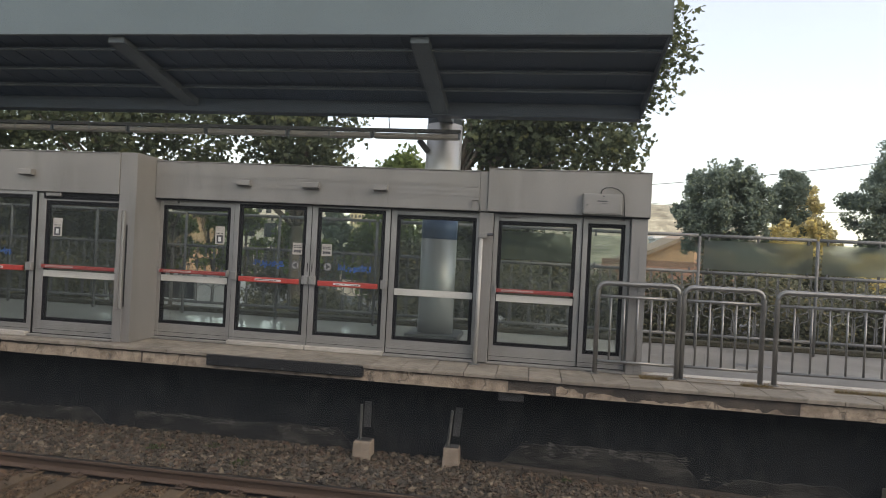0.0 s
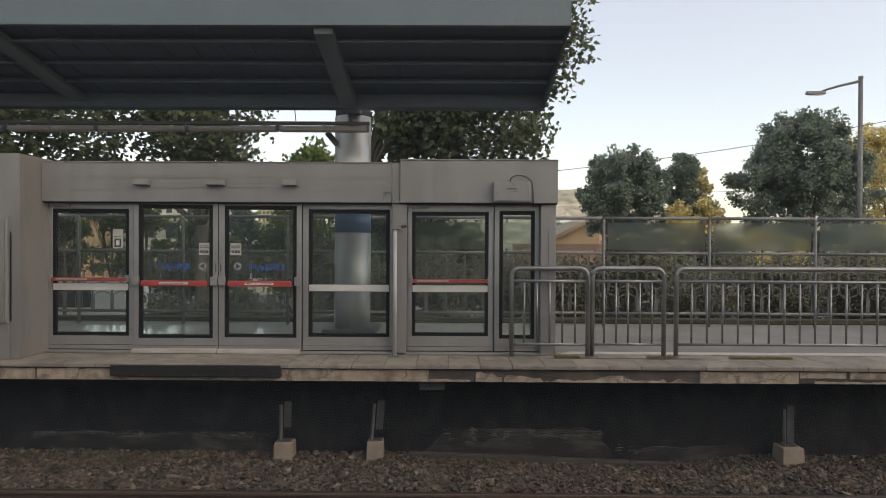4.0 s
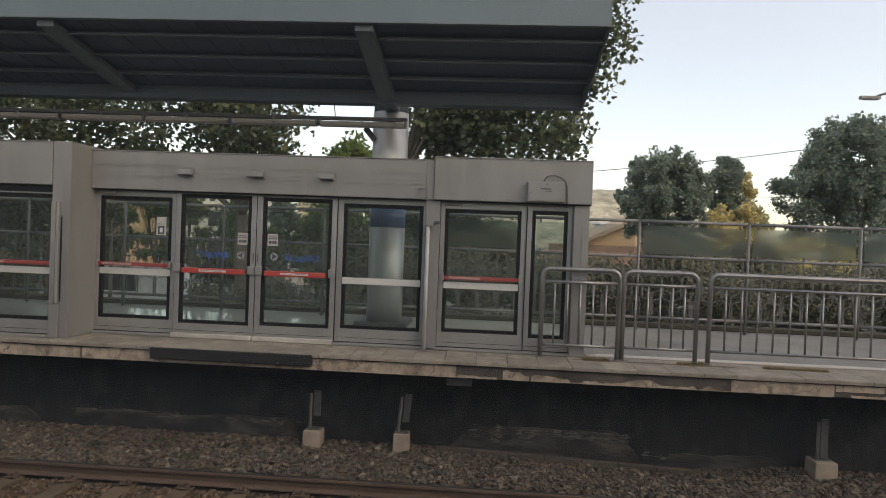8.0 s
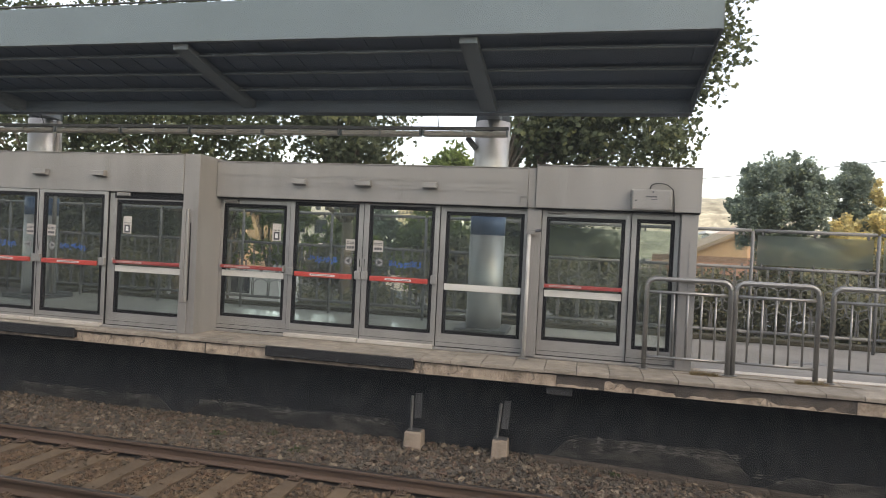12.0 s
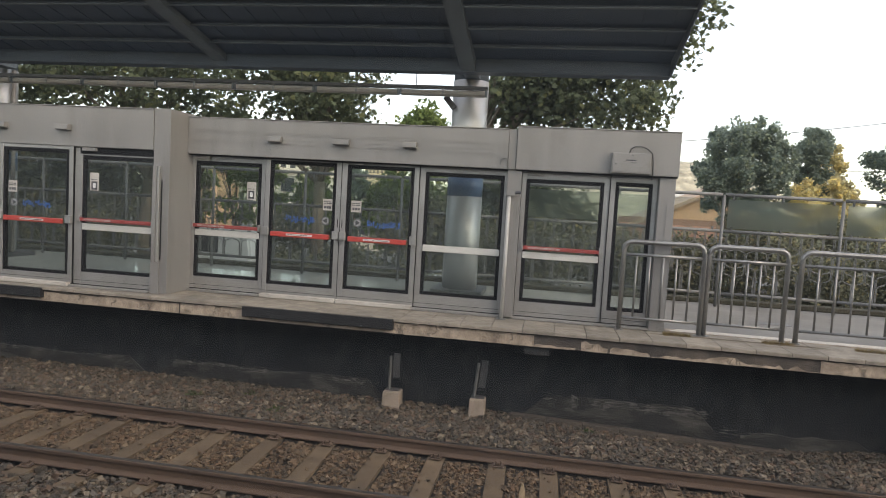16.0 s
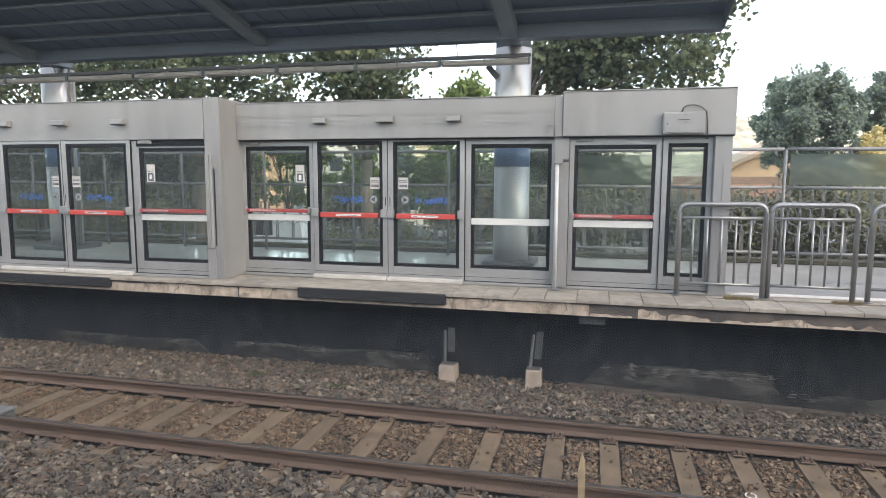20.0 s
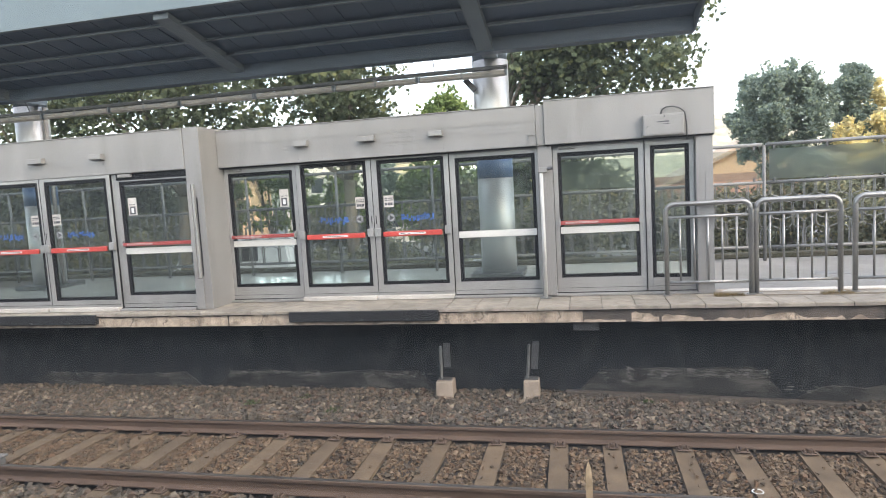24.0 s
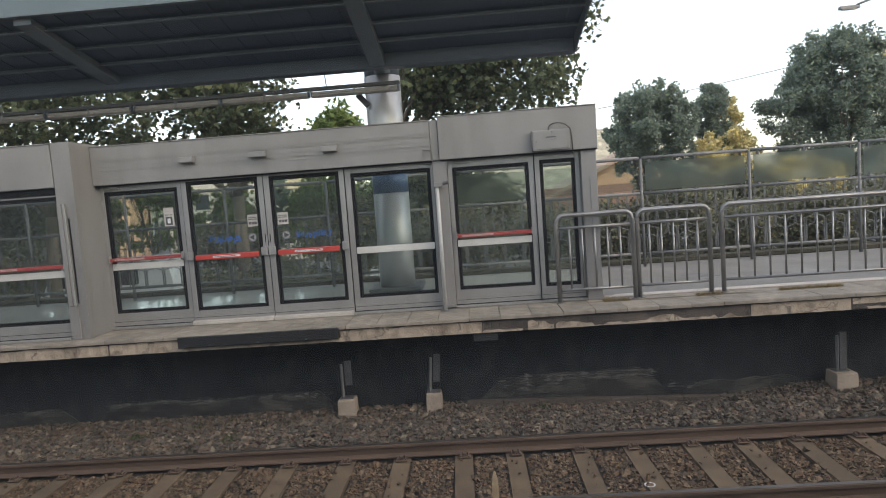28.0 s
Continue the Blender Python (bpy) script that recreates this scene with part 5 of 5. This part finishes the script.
tree(13.3, 23.6, -1.55, (((13.1, 23.6, 3.4), (0.5, 0.7, 1.75), 2.4), ((13.8, 23.6, 2.2), (0.7, 0.8, 1.2), 1.2), ((12.1, 21.6, 2.5), (1.15, 0.7, 1.15), 1.6)), 250, 34, 0.15, 23, "slender tree across the yard, yellowing leaves brightened as if sunlit", "leaf_yellow", 2, 0.13, 0.08, knobs=50)
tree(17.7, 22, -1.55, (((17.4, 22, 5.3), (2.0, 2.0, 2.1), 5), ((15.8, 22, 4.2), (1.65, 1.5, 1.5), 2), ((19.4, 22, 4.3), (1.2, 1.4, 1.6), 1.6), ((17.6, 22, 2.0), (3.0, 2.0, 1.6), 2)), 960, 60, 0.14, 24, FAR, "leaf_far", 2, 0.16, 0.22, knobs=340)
tree(13.6, 20.4, -1.55, (((13.2, 20.4, 0.7), (1.5, 0.7, 1.0), 2), ((15.4, 20.6, 0.9), (1.6, 0.7, 1.2), 2)), 230, 34, 0.15, 27, "low bushy tree across the yard, yellow-green leaves brightened as if sunlit", "leaf_yellow", 2, 0.2, 0.07, knobs=30)
tree(24.5, 26, -1.55, (((23.6, 26, 5.4), (2.2, 2.0, 2.2), 3), ((24.0, 26, 2.2), (2.4, 1.6, 2.2), 1.5)), 420, 56, 0.14, 25, "tree beside the yard, yellowing leaves brightened as if sunlit", "leaf_yellow", 2, 0.16, 0.16, knobs=110)
tree(-4.4, 15.5, -1.55, (((-4.4, 15.5, 4.1), (0.9, 1.0, 1.2), 2), ((-4.5, 15.5, 2.2), (1.5, 1.3, 1.4), 1.5)), 120, 70, 0.17, 26, "small light green tree behind the fence", "leaf_light", 2, 0.24, 0.1)
for x, y, h, sd in ((-11.2, 14.2, 3.4, 51), (-9.75, 13.6, 2.9, 54), (-7.75, 14.0, 3.0, 52), (-14.6, 15.0, 3.2, 53)):
    tree(x, y, -1.55, (((x, y, h - 1.5), (0.75, 0.8, 1.5), 2), ((x - 0.2, y, h - 0.4), (0.6, 0.7, 0.8), 1.2)), 70, 30, 0.17, sd, "loose-crowned young tree beyond the platform fence", "leaf_light", 2, 0.16, 0.06, "young trees beyond the fence", knobs=16)
tree(-13.6, 16, -1.55, (((-13.6, 16, 2.0), (0.5, 0.5, 0.28), 1), ((-13.6, 16, 0.5), (1.0, 0.8, 0.9), 2)), 70, 34, 0.17, 59, "loose-crowned young tree beyond the platform fence", "leaf_light", 2, 0.14, 0.06, "young trees beyond the fence", knobs=12)
tree(-8.9, 21, -1.55, (((-8.9, 21, 1.4), (0.62, 0.8, 1.8), 2),), 90, 36, 0.2, 57, "slender dark green tree across the yard", "leaf_far", 2, 0.16, 0.1, knobs=20)
tree(-7.0, 21, -1.55, (((-7.0, 21, 1.0), (1.1, 1.0, 1.5), 2),), 90, 36, 0.2, 55, "rounded light green tree across the yard", "leaf_light", 2, 0.18, 0.1, knobs=20)
rnd = random.Random(31)
for k in range(16):
    x = -40 + k * 2.9 + rnd.uniform(-0.6, 0.6)
    y = 21 + rnd.uniform(-1.5, 2.5)
    if -21.0 < x < -4.6 or x > 1.5:
        continue
    h = rnd.uniform(2.6, 3.8)
    tree(x, y, -1.55, (((x, y, h - 1.9), (2.2, 1.6, 2.0), 2), ((x + rnd.uniform(-0.8, 0.8), y, h - 0.4), (1.3, 1.1, 0.9), 0.8)), 95, 56, 0.24, 400 + k, "dark green broadleaf tree at the far side of the yard", "leaf_plane", 2, 0.34, 0.1, "trees at the far side of the yard")
rnd = random.Random(8)
for k in range(22):
    x = -17.5 + k * 1.5 + rnd.uniform(-0.3, 0.3)
    y = 5.6 + rnd.uniform(-0.2, 0.5)
    if -8.8 < x < -6.6:
        continue
    h = rnd.uniform(0.9, 1.35) + (0.5 if x > 3.2 and k % 3 == 0 else 0) - (0.65 if -10.0 < x < -1.5 else 0)
    tree(x, y, -1.55, (((x, y, h - 0.75), (0.85, 0.55, 0.75), 1), ((x, y, -0.75), (0.8, 0.55, 0.8), 1)), 150, 48, 0.10, 100 + k, "dense green shrub growing behind the platform fence", "leaf_bush", False, 0.16, 0.03, "shrubs behind the fence", True)
for k in range(9):
    x = -20 + k * 5.2 + rnd.uniform(-0.8, 0.8)
    y = 14 + rnd.uniform(-1, 5)
    if 1.2 < x < 9.0:
        continue
    tree(x, y, -1.55, (((x, y, 0.4), (1.9, 1.2, 1.3), 1), ((x + 0.7, y, 1.1), (1.1, 1.0, 0.8), 0.5)), 120, 60, 0.16, 200 + k, "bushy dark green undergrowth beyond the platform", "leaf_bush", 2, 0.3, 0.06, "undergrowth beyond the platform", True)

for k in range(6):
    x = -24 + k * 2.1 + rnd.uniform(-0.3, 0.3)
    y = 9.8 + rnd.uniform(-0.5, 0.8)
    tree(x, y, -1.55, (((x, y, 0.6), (1.3, 0.9, 1.5), 1), ((x + 0.3, y, 2.1), (1.1, 0.8, 0.9), 0.8)), 130, 60, 0.15, 300 + k, "tall dark green hedge shrub behind the platform", "leaf_bush", 2, 0.24, 0.05, "hedge behind the platform", True)

for k in range(10):
    x = 2.4 + k * 1.25 + rnd.uniform(-0.2, 0.2)
    y = 7.0 + rnd.uniform(-0.2, 0.3)
    h = rnd.uniform(1.0, 1.4)
    tree(x, y, -1.55, (((x, y, h - 0.75), (0.85, 0.5, 0.75), 1), ((x, y, -0.75), (0.8, 0.5, 0.8), 1)), 110, 44, 0.11, 500 + k, "dense olive shrub behind the fence hedge", "leaf_bush", False, 0.17, 0.03, "shrubs behind the fence", True)

# tufts of dry grass along the railing's foot
rng = np.random.default_rng(9)
gv, gf = [], []
for k in range(3600):
    x = 2.1 + rng.random() ** 1.3 * 3.2
    if noise.noise((x * 2.5, 0.3, 0.7)) < -0.12:
        continue
    y = 0.52 + rng.normal() * 0.03 + (0.03 if x > 3.8 else 0)
    h = rng.uniform(0.012, 0.055) * (1.6 if rng.random() < 0.05 else 1)
    a = rng.uniform(0, 6.28)
    dx, dy = 0.004 * math.cos(a), 0.004 * math.sin(a)
    lx, ly = rng.normal() * 0.02, rng.normal() * 0.02
    i = len(gv)
    gv += [(x - dx, y - dy, 0.0), (x + dx, y + dy, 0.0), (x + lx, y + ly, h)]
    gf.append((i, i + 1, i + 2))
def moss_strip(x0, x1, seed):
    """A ragged low cushion of moss and dirt along the joint by the railing."""
    rnd = random.Random(seed)
    n = int((x1 - x0) / 0.04)
    v, f = [], []
    for i in range(n + 1):
        x = x0 + (x1 - x0) * i / n
        half = max(0.006, 0.03 + 0.06 * noise.noise((x * 3.1, 0.4, seed)) + rnd.uniform(-0.01, 0.01)) * min(1, i / 4, (n - i) / 4)
        mid = 0.515 + 0.015 * noise.noise((x * 2.0, 2.4, seed))
        v += [(x, mid - half - 0.002, 0.0005), (x, mid, 0.004 + 0.12 * half), (x, mid + half + 0.002, 0.0005)]
    for i in range(n):
        a, b = i * 3, i * 3 + 3
        f += [(a, b, b + 1, a + 1), (a + 1, b + 1, b + 2, a + 2)]
    ob = raw("moss", v, f, "dirt_strip", None)
    return tagged(ob, "brown moss and dirt in the joint by the railing", "moss", kind="stuff")


moss_strip(1.9, 4.1, 3)
tagged(raw("dry_grass", gv, gf, "dry"), "dry grass and moss in the joint by the railing", "grass", kind="stuff")


for x, y, s in ((-4.32, 0.02, 1.0), (-2.95, -0.25, 0.8), (-3.6, 0.3, 0.6), (1.2, 0.35, 0.5)):
    weed = thing("weed", (x, y, -1.40), "small green weed growing between ballast stones", "weed", "weeds in the ballast")
    pts = np.array([x, y, -1.35]) + rng.normal(size=(34, 3)) * np.array([0.07, 0.06, 0.018]) * s
    v, f = leaves(pts, 0.045 * s + 0.01, rng, False)
    raw("leaves", v, f, "weed", weed)
    part("stem", tube([(x, y, -1.42), (x + 0.01, y, -1.34)], 0.003, 5), "weed", weed)


# ---- beyond: yard, houses, hill ----
def house(name, lo, hi, roof_h, wall, words, floors, cols, category="house", panes="window"):
    h = thing(name, ((lo[0] + hi[0]) / 2, lo[1], -1.55), words, category)
    w = part("wall", box(lo, hi, 0), wall, h)
    x0, x1, z1 = lo[0] - 0.4, hi[0] + 0.4, hi[2]
    ym = (lo[1] + hi[1]) / 2
    if roof_h > 0.6:
        part("roof", prism([(lo[1] - 0.5, z1 - 0.02), (ym, z1 + roof_h), (hi[1] + 0.5, z1 - 0.02), (hi[1] + 0.5, z1 - 0.2), (lo[1] - 0.5, z1 - 0.2)], x0, x1), "roof", h, "brown pitched roof")
    else:
        part("roof", box((x0, lo[1] - 0.4, z1), (x1, hi[1] + 0.4, z1 + roof_h), 0), wall, h)
    fw, fh = (hi[0] - lo[0]) / max(1, cols), (hi[2] - lo[2] - 0.5) / max(1, floors)
    if floors == 0:
        return h
    me = shared("pane", box((-fw * 0.28, -0.03, -fh * 0.25), (fw * 0.28, 0.03, fh * 0.25), 0), panes)
    for i in range(cols):
        for j in range(floors):
            piece("window", me, (lo[0] + fw * (i + 0.5), lo[1] - 0.02, lo[2] + 0.6 + fh * (j + 0.5)), h)
    return h


def gable_house(x0, ridge, x1, y0, y1, eave, top):
    """A house whose gable end faces the railway."""
    h = thing("house", ((x0 + x1) / 2, y0, -1.55), "ochre house with a gable end and a grey-brown pitched roof", "house")
    bm = bmesh.new()
    prof = [(x0, -1.6), (x1, -1.6), (x1, eave), (ridge, top), (x0, eave)]
    A, B = ([bm.verts.new((x, y, z)) for x, z in prof] for y in (y0, y1))
    for k in range(5):
        bm.faces.new((A[k], A[(k + 1) % 5], B[(k + 1) % 5], B[k]))
    bm.faces.new(A[::-1])
    bm.faces.new(B)
    bmesh.ops.recalc_face_normals(bm, faces=bm.faces[:])
    part("wall", bm, "house_wall", h, "ochre gable wall, low sunlight painted into its colour")
    for xe in (x0, x1):
        run = ridge - xe
        drop = (top - eave) / abs(run) * 0.5
        bm = bmesh.new()
        prof = [(xe - math.copysign(0.5, run), eave - drop + 0.02), (ridge, top + 0.02), (ridge, top + 0.32), (xe - math.copysign(0.5, run), eave - drop + 0.32)]
        A, B = ([bm.verts.new((x, y, z)) for x, z in prof] for y in (y0 - 0.6, y1 + 0.6))
        for k in range(4):
            bm.faces.new((A[k], A[(k + 1) % 4], B[(k + 1) % 4], B[k]))
        bm.faces.new(A[::-1])
        bm.faces.new(B)
        bmesh.ops.recalc_face_normals(bm, faces=bm.faces[:])
        part("roof", bm, "roof", h, "grey-brown roof slope")
    part("plinth", box((x0 - 0.02, y0 - 0.05, -1.6), (x1 + 0.02, y0 - 0.001, 1.6), 0), "brick_band", h, "reddish brick lower wall")
    return h


gable_house(5.6, 12.8, 20.0, 40, 48, 0.45, 3.9)
house("house", (16.6, 80, -1.55), (19.6, 85, 4.6), 0.4, "white_wall", "small white house at the foot of the hill", 1, 2)
house("house", (20.4, 84, -1.55), (24.0, 89, 4.3), 0.4, "white_wall", "small white house at the foot of the hill", 1, 3)
house("house", (-33, 40, -1.55), (-27.6, 46, 3.4), 0.3, "house_wall", "ochre flat-roofed house beyond the trees", 2, 3)
house("shop_building", (-11.4, 30, -1.55), (-8.0, 34, 0.55), 0.65, "pale_wall", "low pale kiosk with a brown pitched roof", 1, 3, "building")
house("house", (-24.2, 42, -1.55), (-20.2, 47, 3.6), 0.3, "pale_wall", "pale rendered house beyond the trees", 2, 2)
house("apartment_building", (-38.0, 120, -1.55), (-31.5, 130, 12.5), 0.4, "flat_wall", "tall apartment block in the distance, golden sunlight painted into its walls", 10, 8, "building", "flat_window")
house("apartment_building", (-64, 130, -1.55), (-50, 140, 14), 0.4, "pale_wall", "pale apartment block in the distance", 7, 6, "building")
house("shop_building", (-10, 48, -1.55), (-2, 54, 1.9), 0.3, "pale_wall", "low pale shop building beyond the yard", 1, 4, "building")


def hill():
    v, f = [], []
    nx, ny = 90, 8
    for j in range(ny):
        for i in range(nx):
            x = -700 + i * 16.0
            crest = 20 + 26 * math.exp(-((x - 90) / 75) ** 2) + 9 * noise.noise((x * 0.008, 3.0, 0)) + 2.0 * noise.noise((x * 0.05, 1.0, 0))
            t = j / (ny - 1)
            v.append((x, 400 + t * 90, -1.6 + max(2, crest) * math.sin(t * math.pi / 2) + (0.8 * noise.noise((x * 0.13, j * 2.0, 5)) if j else 0)))
    for j in range(ny - 1):
        for i in range(nx - 1):
            f.append((j * nx + i, j * nx + i + 1, (j + 1) * nx + i + 1, (j + 1) * nx + i))
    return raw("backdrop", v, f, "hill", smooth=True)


tagged(hill(), "low wooded hill on the horizon", "hill", kind="structure")


def car(x, y, paint, words, van=False):
    c = thing("van" if van else "car", (x, y, -1.55), words, "van" if van else "car", "parked vehicles")
    L, W, z = (4.7, 1.75, -1.55) if van else (4.4, 1.75, -1.55)
    prof = [(0, 0.35), (0.0, 0.75), (0.5, 0.95), (0.95, 1.9), (4.55, 1.95), (4.7, 1.2), (4.7, 0.35)] if van else [(0, 0.35), (0.02, 0.72), (0.9, 0.88), (1.6, 1.38), (3.1, 1.42), (3.9, 1.0), (4.35, 0.95), (4.4, 0.35)]
    bm = bmesh.new()
    A = [bm.verts.new((x - L / 2 + a, y - W / 2 + (0.14 if b > 1.1 else 0), z + b)) for a, b in prof]
    B = [bm.verts.new((x - L / 2 + a, y + W / 2 - (0.14 if b > 1.1 else 0), z + b)) for a, b in prof]
    n = len(prof)
    for i in range(n):
        bm.faces.new((A[i], A[(i + 1) % n], B[(i + 1) % n], B[i]))
    bm.faces.new(A[::-1])
    bm.faces.new(B)
    bmesh.ops.recalc_face_normals(bm, faces=bm.faces[:])
    bmesh.ops.bevel(bm, geom=bm.edges[:], offset=0.06, segments=2, affect="EDGES")
    part("body", bm, paint, c, smooth=False)
    for a0, a1, b0, b1 in (((1.1, 2.1, 1.15, 1.7), (2.3, 3.6, 1.15, 1.7)) if van else ((1.65, 2.35, 0.98, 1.3), (2.42, 3.15, 0.98, 1.3))):
        part("window", box((x - L / 2 + a0, y - W / 2 + 0.02, z + b0), (x - L / 2 + a1, y - W / 2 + 0.10, z + b1), 0.02), "window", c, "dark side window")
    for a in (0.85, L - 0.9):
        for s in (-1, 1):
            wbm = bmesh.new()
            bmesh.ops.create_cone(wbm, cap_ends=True, segments=20, radius1=0.32, radius2=0.32, depth=0.2, matrix=Matrix.Translation((x - L / 2 + a, y + s * (W / 2 - 0.08), z + 0.32)) @ Matrix.Rotation(radians(90), 4, "X"))
            wh = part("wheel", wbm, "rubber", c)
            hb = bmesh.new()
            bmesh.ops.create_cone(hb, cap_ends=True, segments=16, radius1=0.19, radius2=0.17, depth=0.22, matrix=Matrix.Translation((x - L / 2 + a, y + s * (W / 2 - 0.08), z + 0.32)) @ Matrix.Rotation(radians(90), 4, "X"))
            part("rim", hb, "galv", wh)
    return c


car(-11.2, 11.5, "car_white", "white parked van beyond the platform fence", True)
car(-6.4, 12.0, "car_grey", "dark grey parked car beyond the platform fence")
car(-1.8, 11.8, "car_white", "white parked car beyond the platform fence")
car(9.6, 17.5, "car_grey", "dark grey parked car beyond the shrubs")

lamp = thing("street_lamp", (17.84, 18.5, -1.55), "grey steel street lamp with a long single arm", "street lamp")
part("pole", tube([(17.84, 18.5, -1.6), (17.84, 18.5, 8.5)], 0.105, 12, taper=0.085), "galv", lamp, smooth=True)
part("cap", tube([(17.84, 18.5, 8.5), (17.84, 18.5, 8.62)], 0.095, 12), "galv", lamp)
part("arm", tube([(17.84, 18.5, 8.42), (16.9, 18.5, 8.2), (16.25, 18.5, 8.0)], 0.06, 8, taper=0.04), "galv", lamp, smooth=True)
part("head", prism([(18.38, 7.86), (18.62, 7.86), (18.58, 7.98), (18.42, 7.98)], 15.6, 16.35), "galv", lamp, "flat lamp head")
part("lens", box((15.68, 18.41, 7.83), (16.24, 18.59, 7.859), 0.008), "lampglass", lamp)
for k, (za, zb) in enumerate(((5.15, 7.95), (4.5, 4.65))):
    wire = thing("overhead_wire", (14, 24, 4), "thin black overhead wire across the yard", "wire", "overhead wires")
    pts = [(x, 24.0 + k, za + (zb - za) * (x - 5.0) / 18.3 - 0.25 * math.sin(math.pi * (x - 5.0) / 18.3)) for x in [5.0 + 18.3 * i / 12 for i in range(13)]]
    pts = [(-15.0, 24.0 + k, za - 2.0)] + pts + [(40.0, 26.0, zb - 0.2)]
    part("cable", tube(pts, 0.016 if k == 0 else 0.01, 5), "conduit", wire)

contact = thing("contact_wire", (0, -1.65, 4.2), "black overhead contact wire along the track", "wire")
part("cable", tube([(-60, -1.65, 4.2), (0, -1.65, 4.2), (60, -1.65, 4.2)], 0.011, 6), "conduit", contact)
for x in (-59.0, 59.0):
    part("mast", tube([(x, -1.65, 4.195), (x, 0.4, 4.3), (x, 0.45, 4.2), (x, 0.45, -0.02)], 0.08, 8), "galv", contact, "grey steel mast")

# ---- the waiting carriage that closes the place behind the camera ----
carriage = thing("carriage_wall", (0, -9.2, -1.2), "plain grey railway carriage behind the viewpoint", "carriage", kind="structure")
part("far_side", box((-28, -10.6, -1.3), (28, -10.5, 2.75), 0), "carriage", carriage)
part("roof", box((-28, -10.49, 2.66), (28, -7.75, 2.76), 0), "carriage", carriage)
part("floor", box((-28, -10.49, -0.1), (28, -8.6, 0.0), 0), "carriage", carriage)
side = box((-28, -7.64, -1.2), (28, -7.56, 0.9), 0)
box((-28, -7.64, 2.12), (28, -7.56, 2.655), 0, side)
box((-28, -7.64, 0.9), (-0.75, -7.56, 2.12), 0, side)
box((1.75, -7.64, 0.9), (28, -7.56, 2.12), 0, side)
part("side_wall", side, "carriage", carriage, "grey carriage side with a window opening")
part("window_gasket", frame_bm(-0.75, 1.75, 0.9, 2.12, -7.62, -7.58, 0.03, 0.03, 0.03), "gasket", carriage, "black rubber window gasket")
train_pane = part("window_pane", box((-0.72, -7.604, 0.93), (1.72, -7.598, 2.09), 0), "train_glass", carriage, "carriage window pane with a pale film imitating reflections")
train_pane.visible_shadow = False

# ---- coping tiles, two rows along the platform edge ----
tile_bm = prism([(-0.012, -0.05), (-0.012, -0.014), (-0.006, -0.004), (0.004, 0.0), (0.395, 0.0), (0.395, -0.05)], -0.1985, 0.1985)
tile_me = shared("tile", tile_bm, "tile")
inner_me = shared("tile", box((-0.199, 0.0, -0.028), (0.199, 0.6, 0.0), 0.003), "tile")
rnd = random.Random(4)
TILE = 0.4065
for k in range(-34, 27):
    x = 0.262 + TILE * (k + 0.5)
    piece("tile", tile_me, (x, 0.0, rnd.uniform(-0.003, 0.001)), platform, (rnd.uniform(-0.004, 0.004), rnd.uniform(-0.003, 0.003), 0))
    piece("tile", inner_me, (x, 0.402, rnd.uniform(-0.004, -0.001)), platform)
floor_me = shared("floor_tile", box((-0.2985, -0.2985, -0.0035), (0.2985, 0.2985, 0.0), 0.001), "floor")
for i in range(23):
    for j in range(6):
        piece("floor_tile", floor_me, (1.86 - i * 0.6, 1.33 + j * 0.6, rnd.uniform(-0.0004, 0.0)), platform, (rnd.uniform(-0.0012, 0.0012), rnd.uniform(-0.0012, 0.0012), 0))
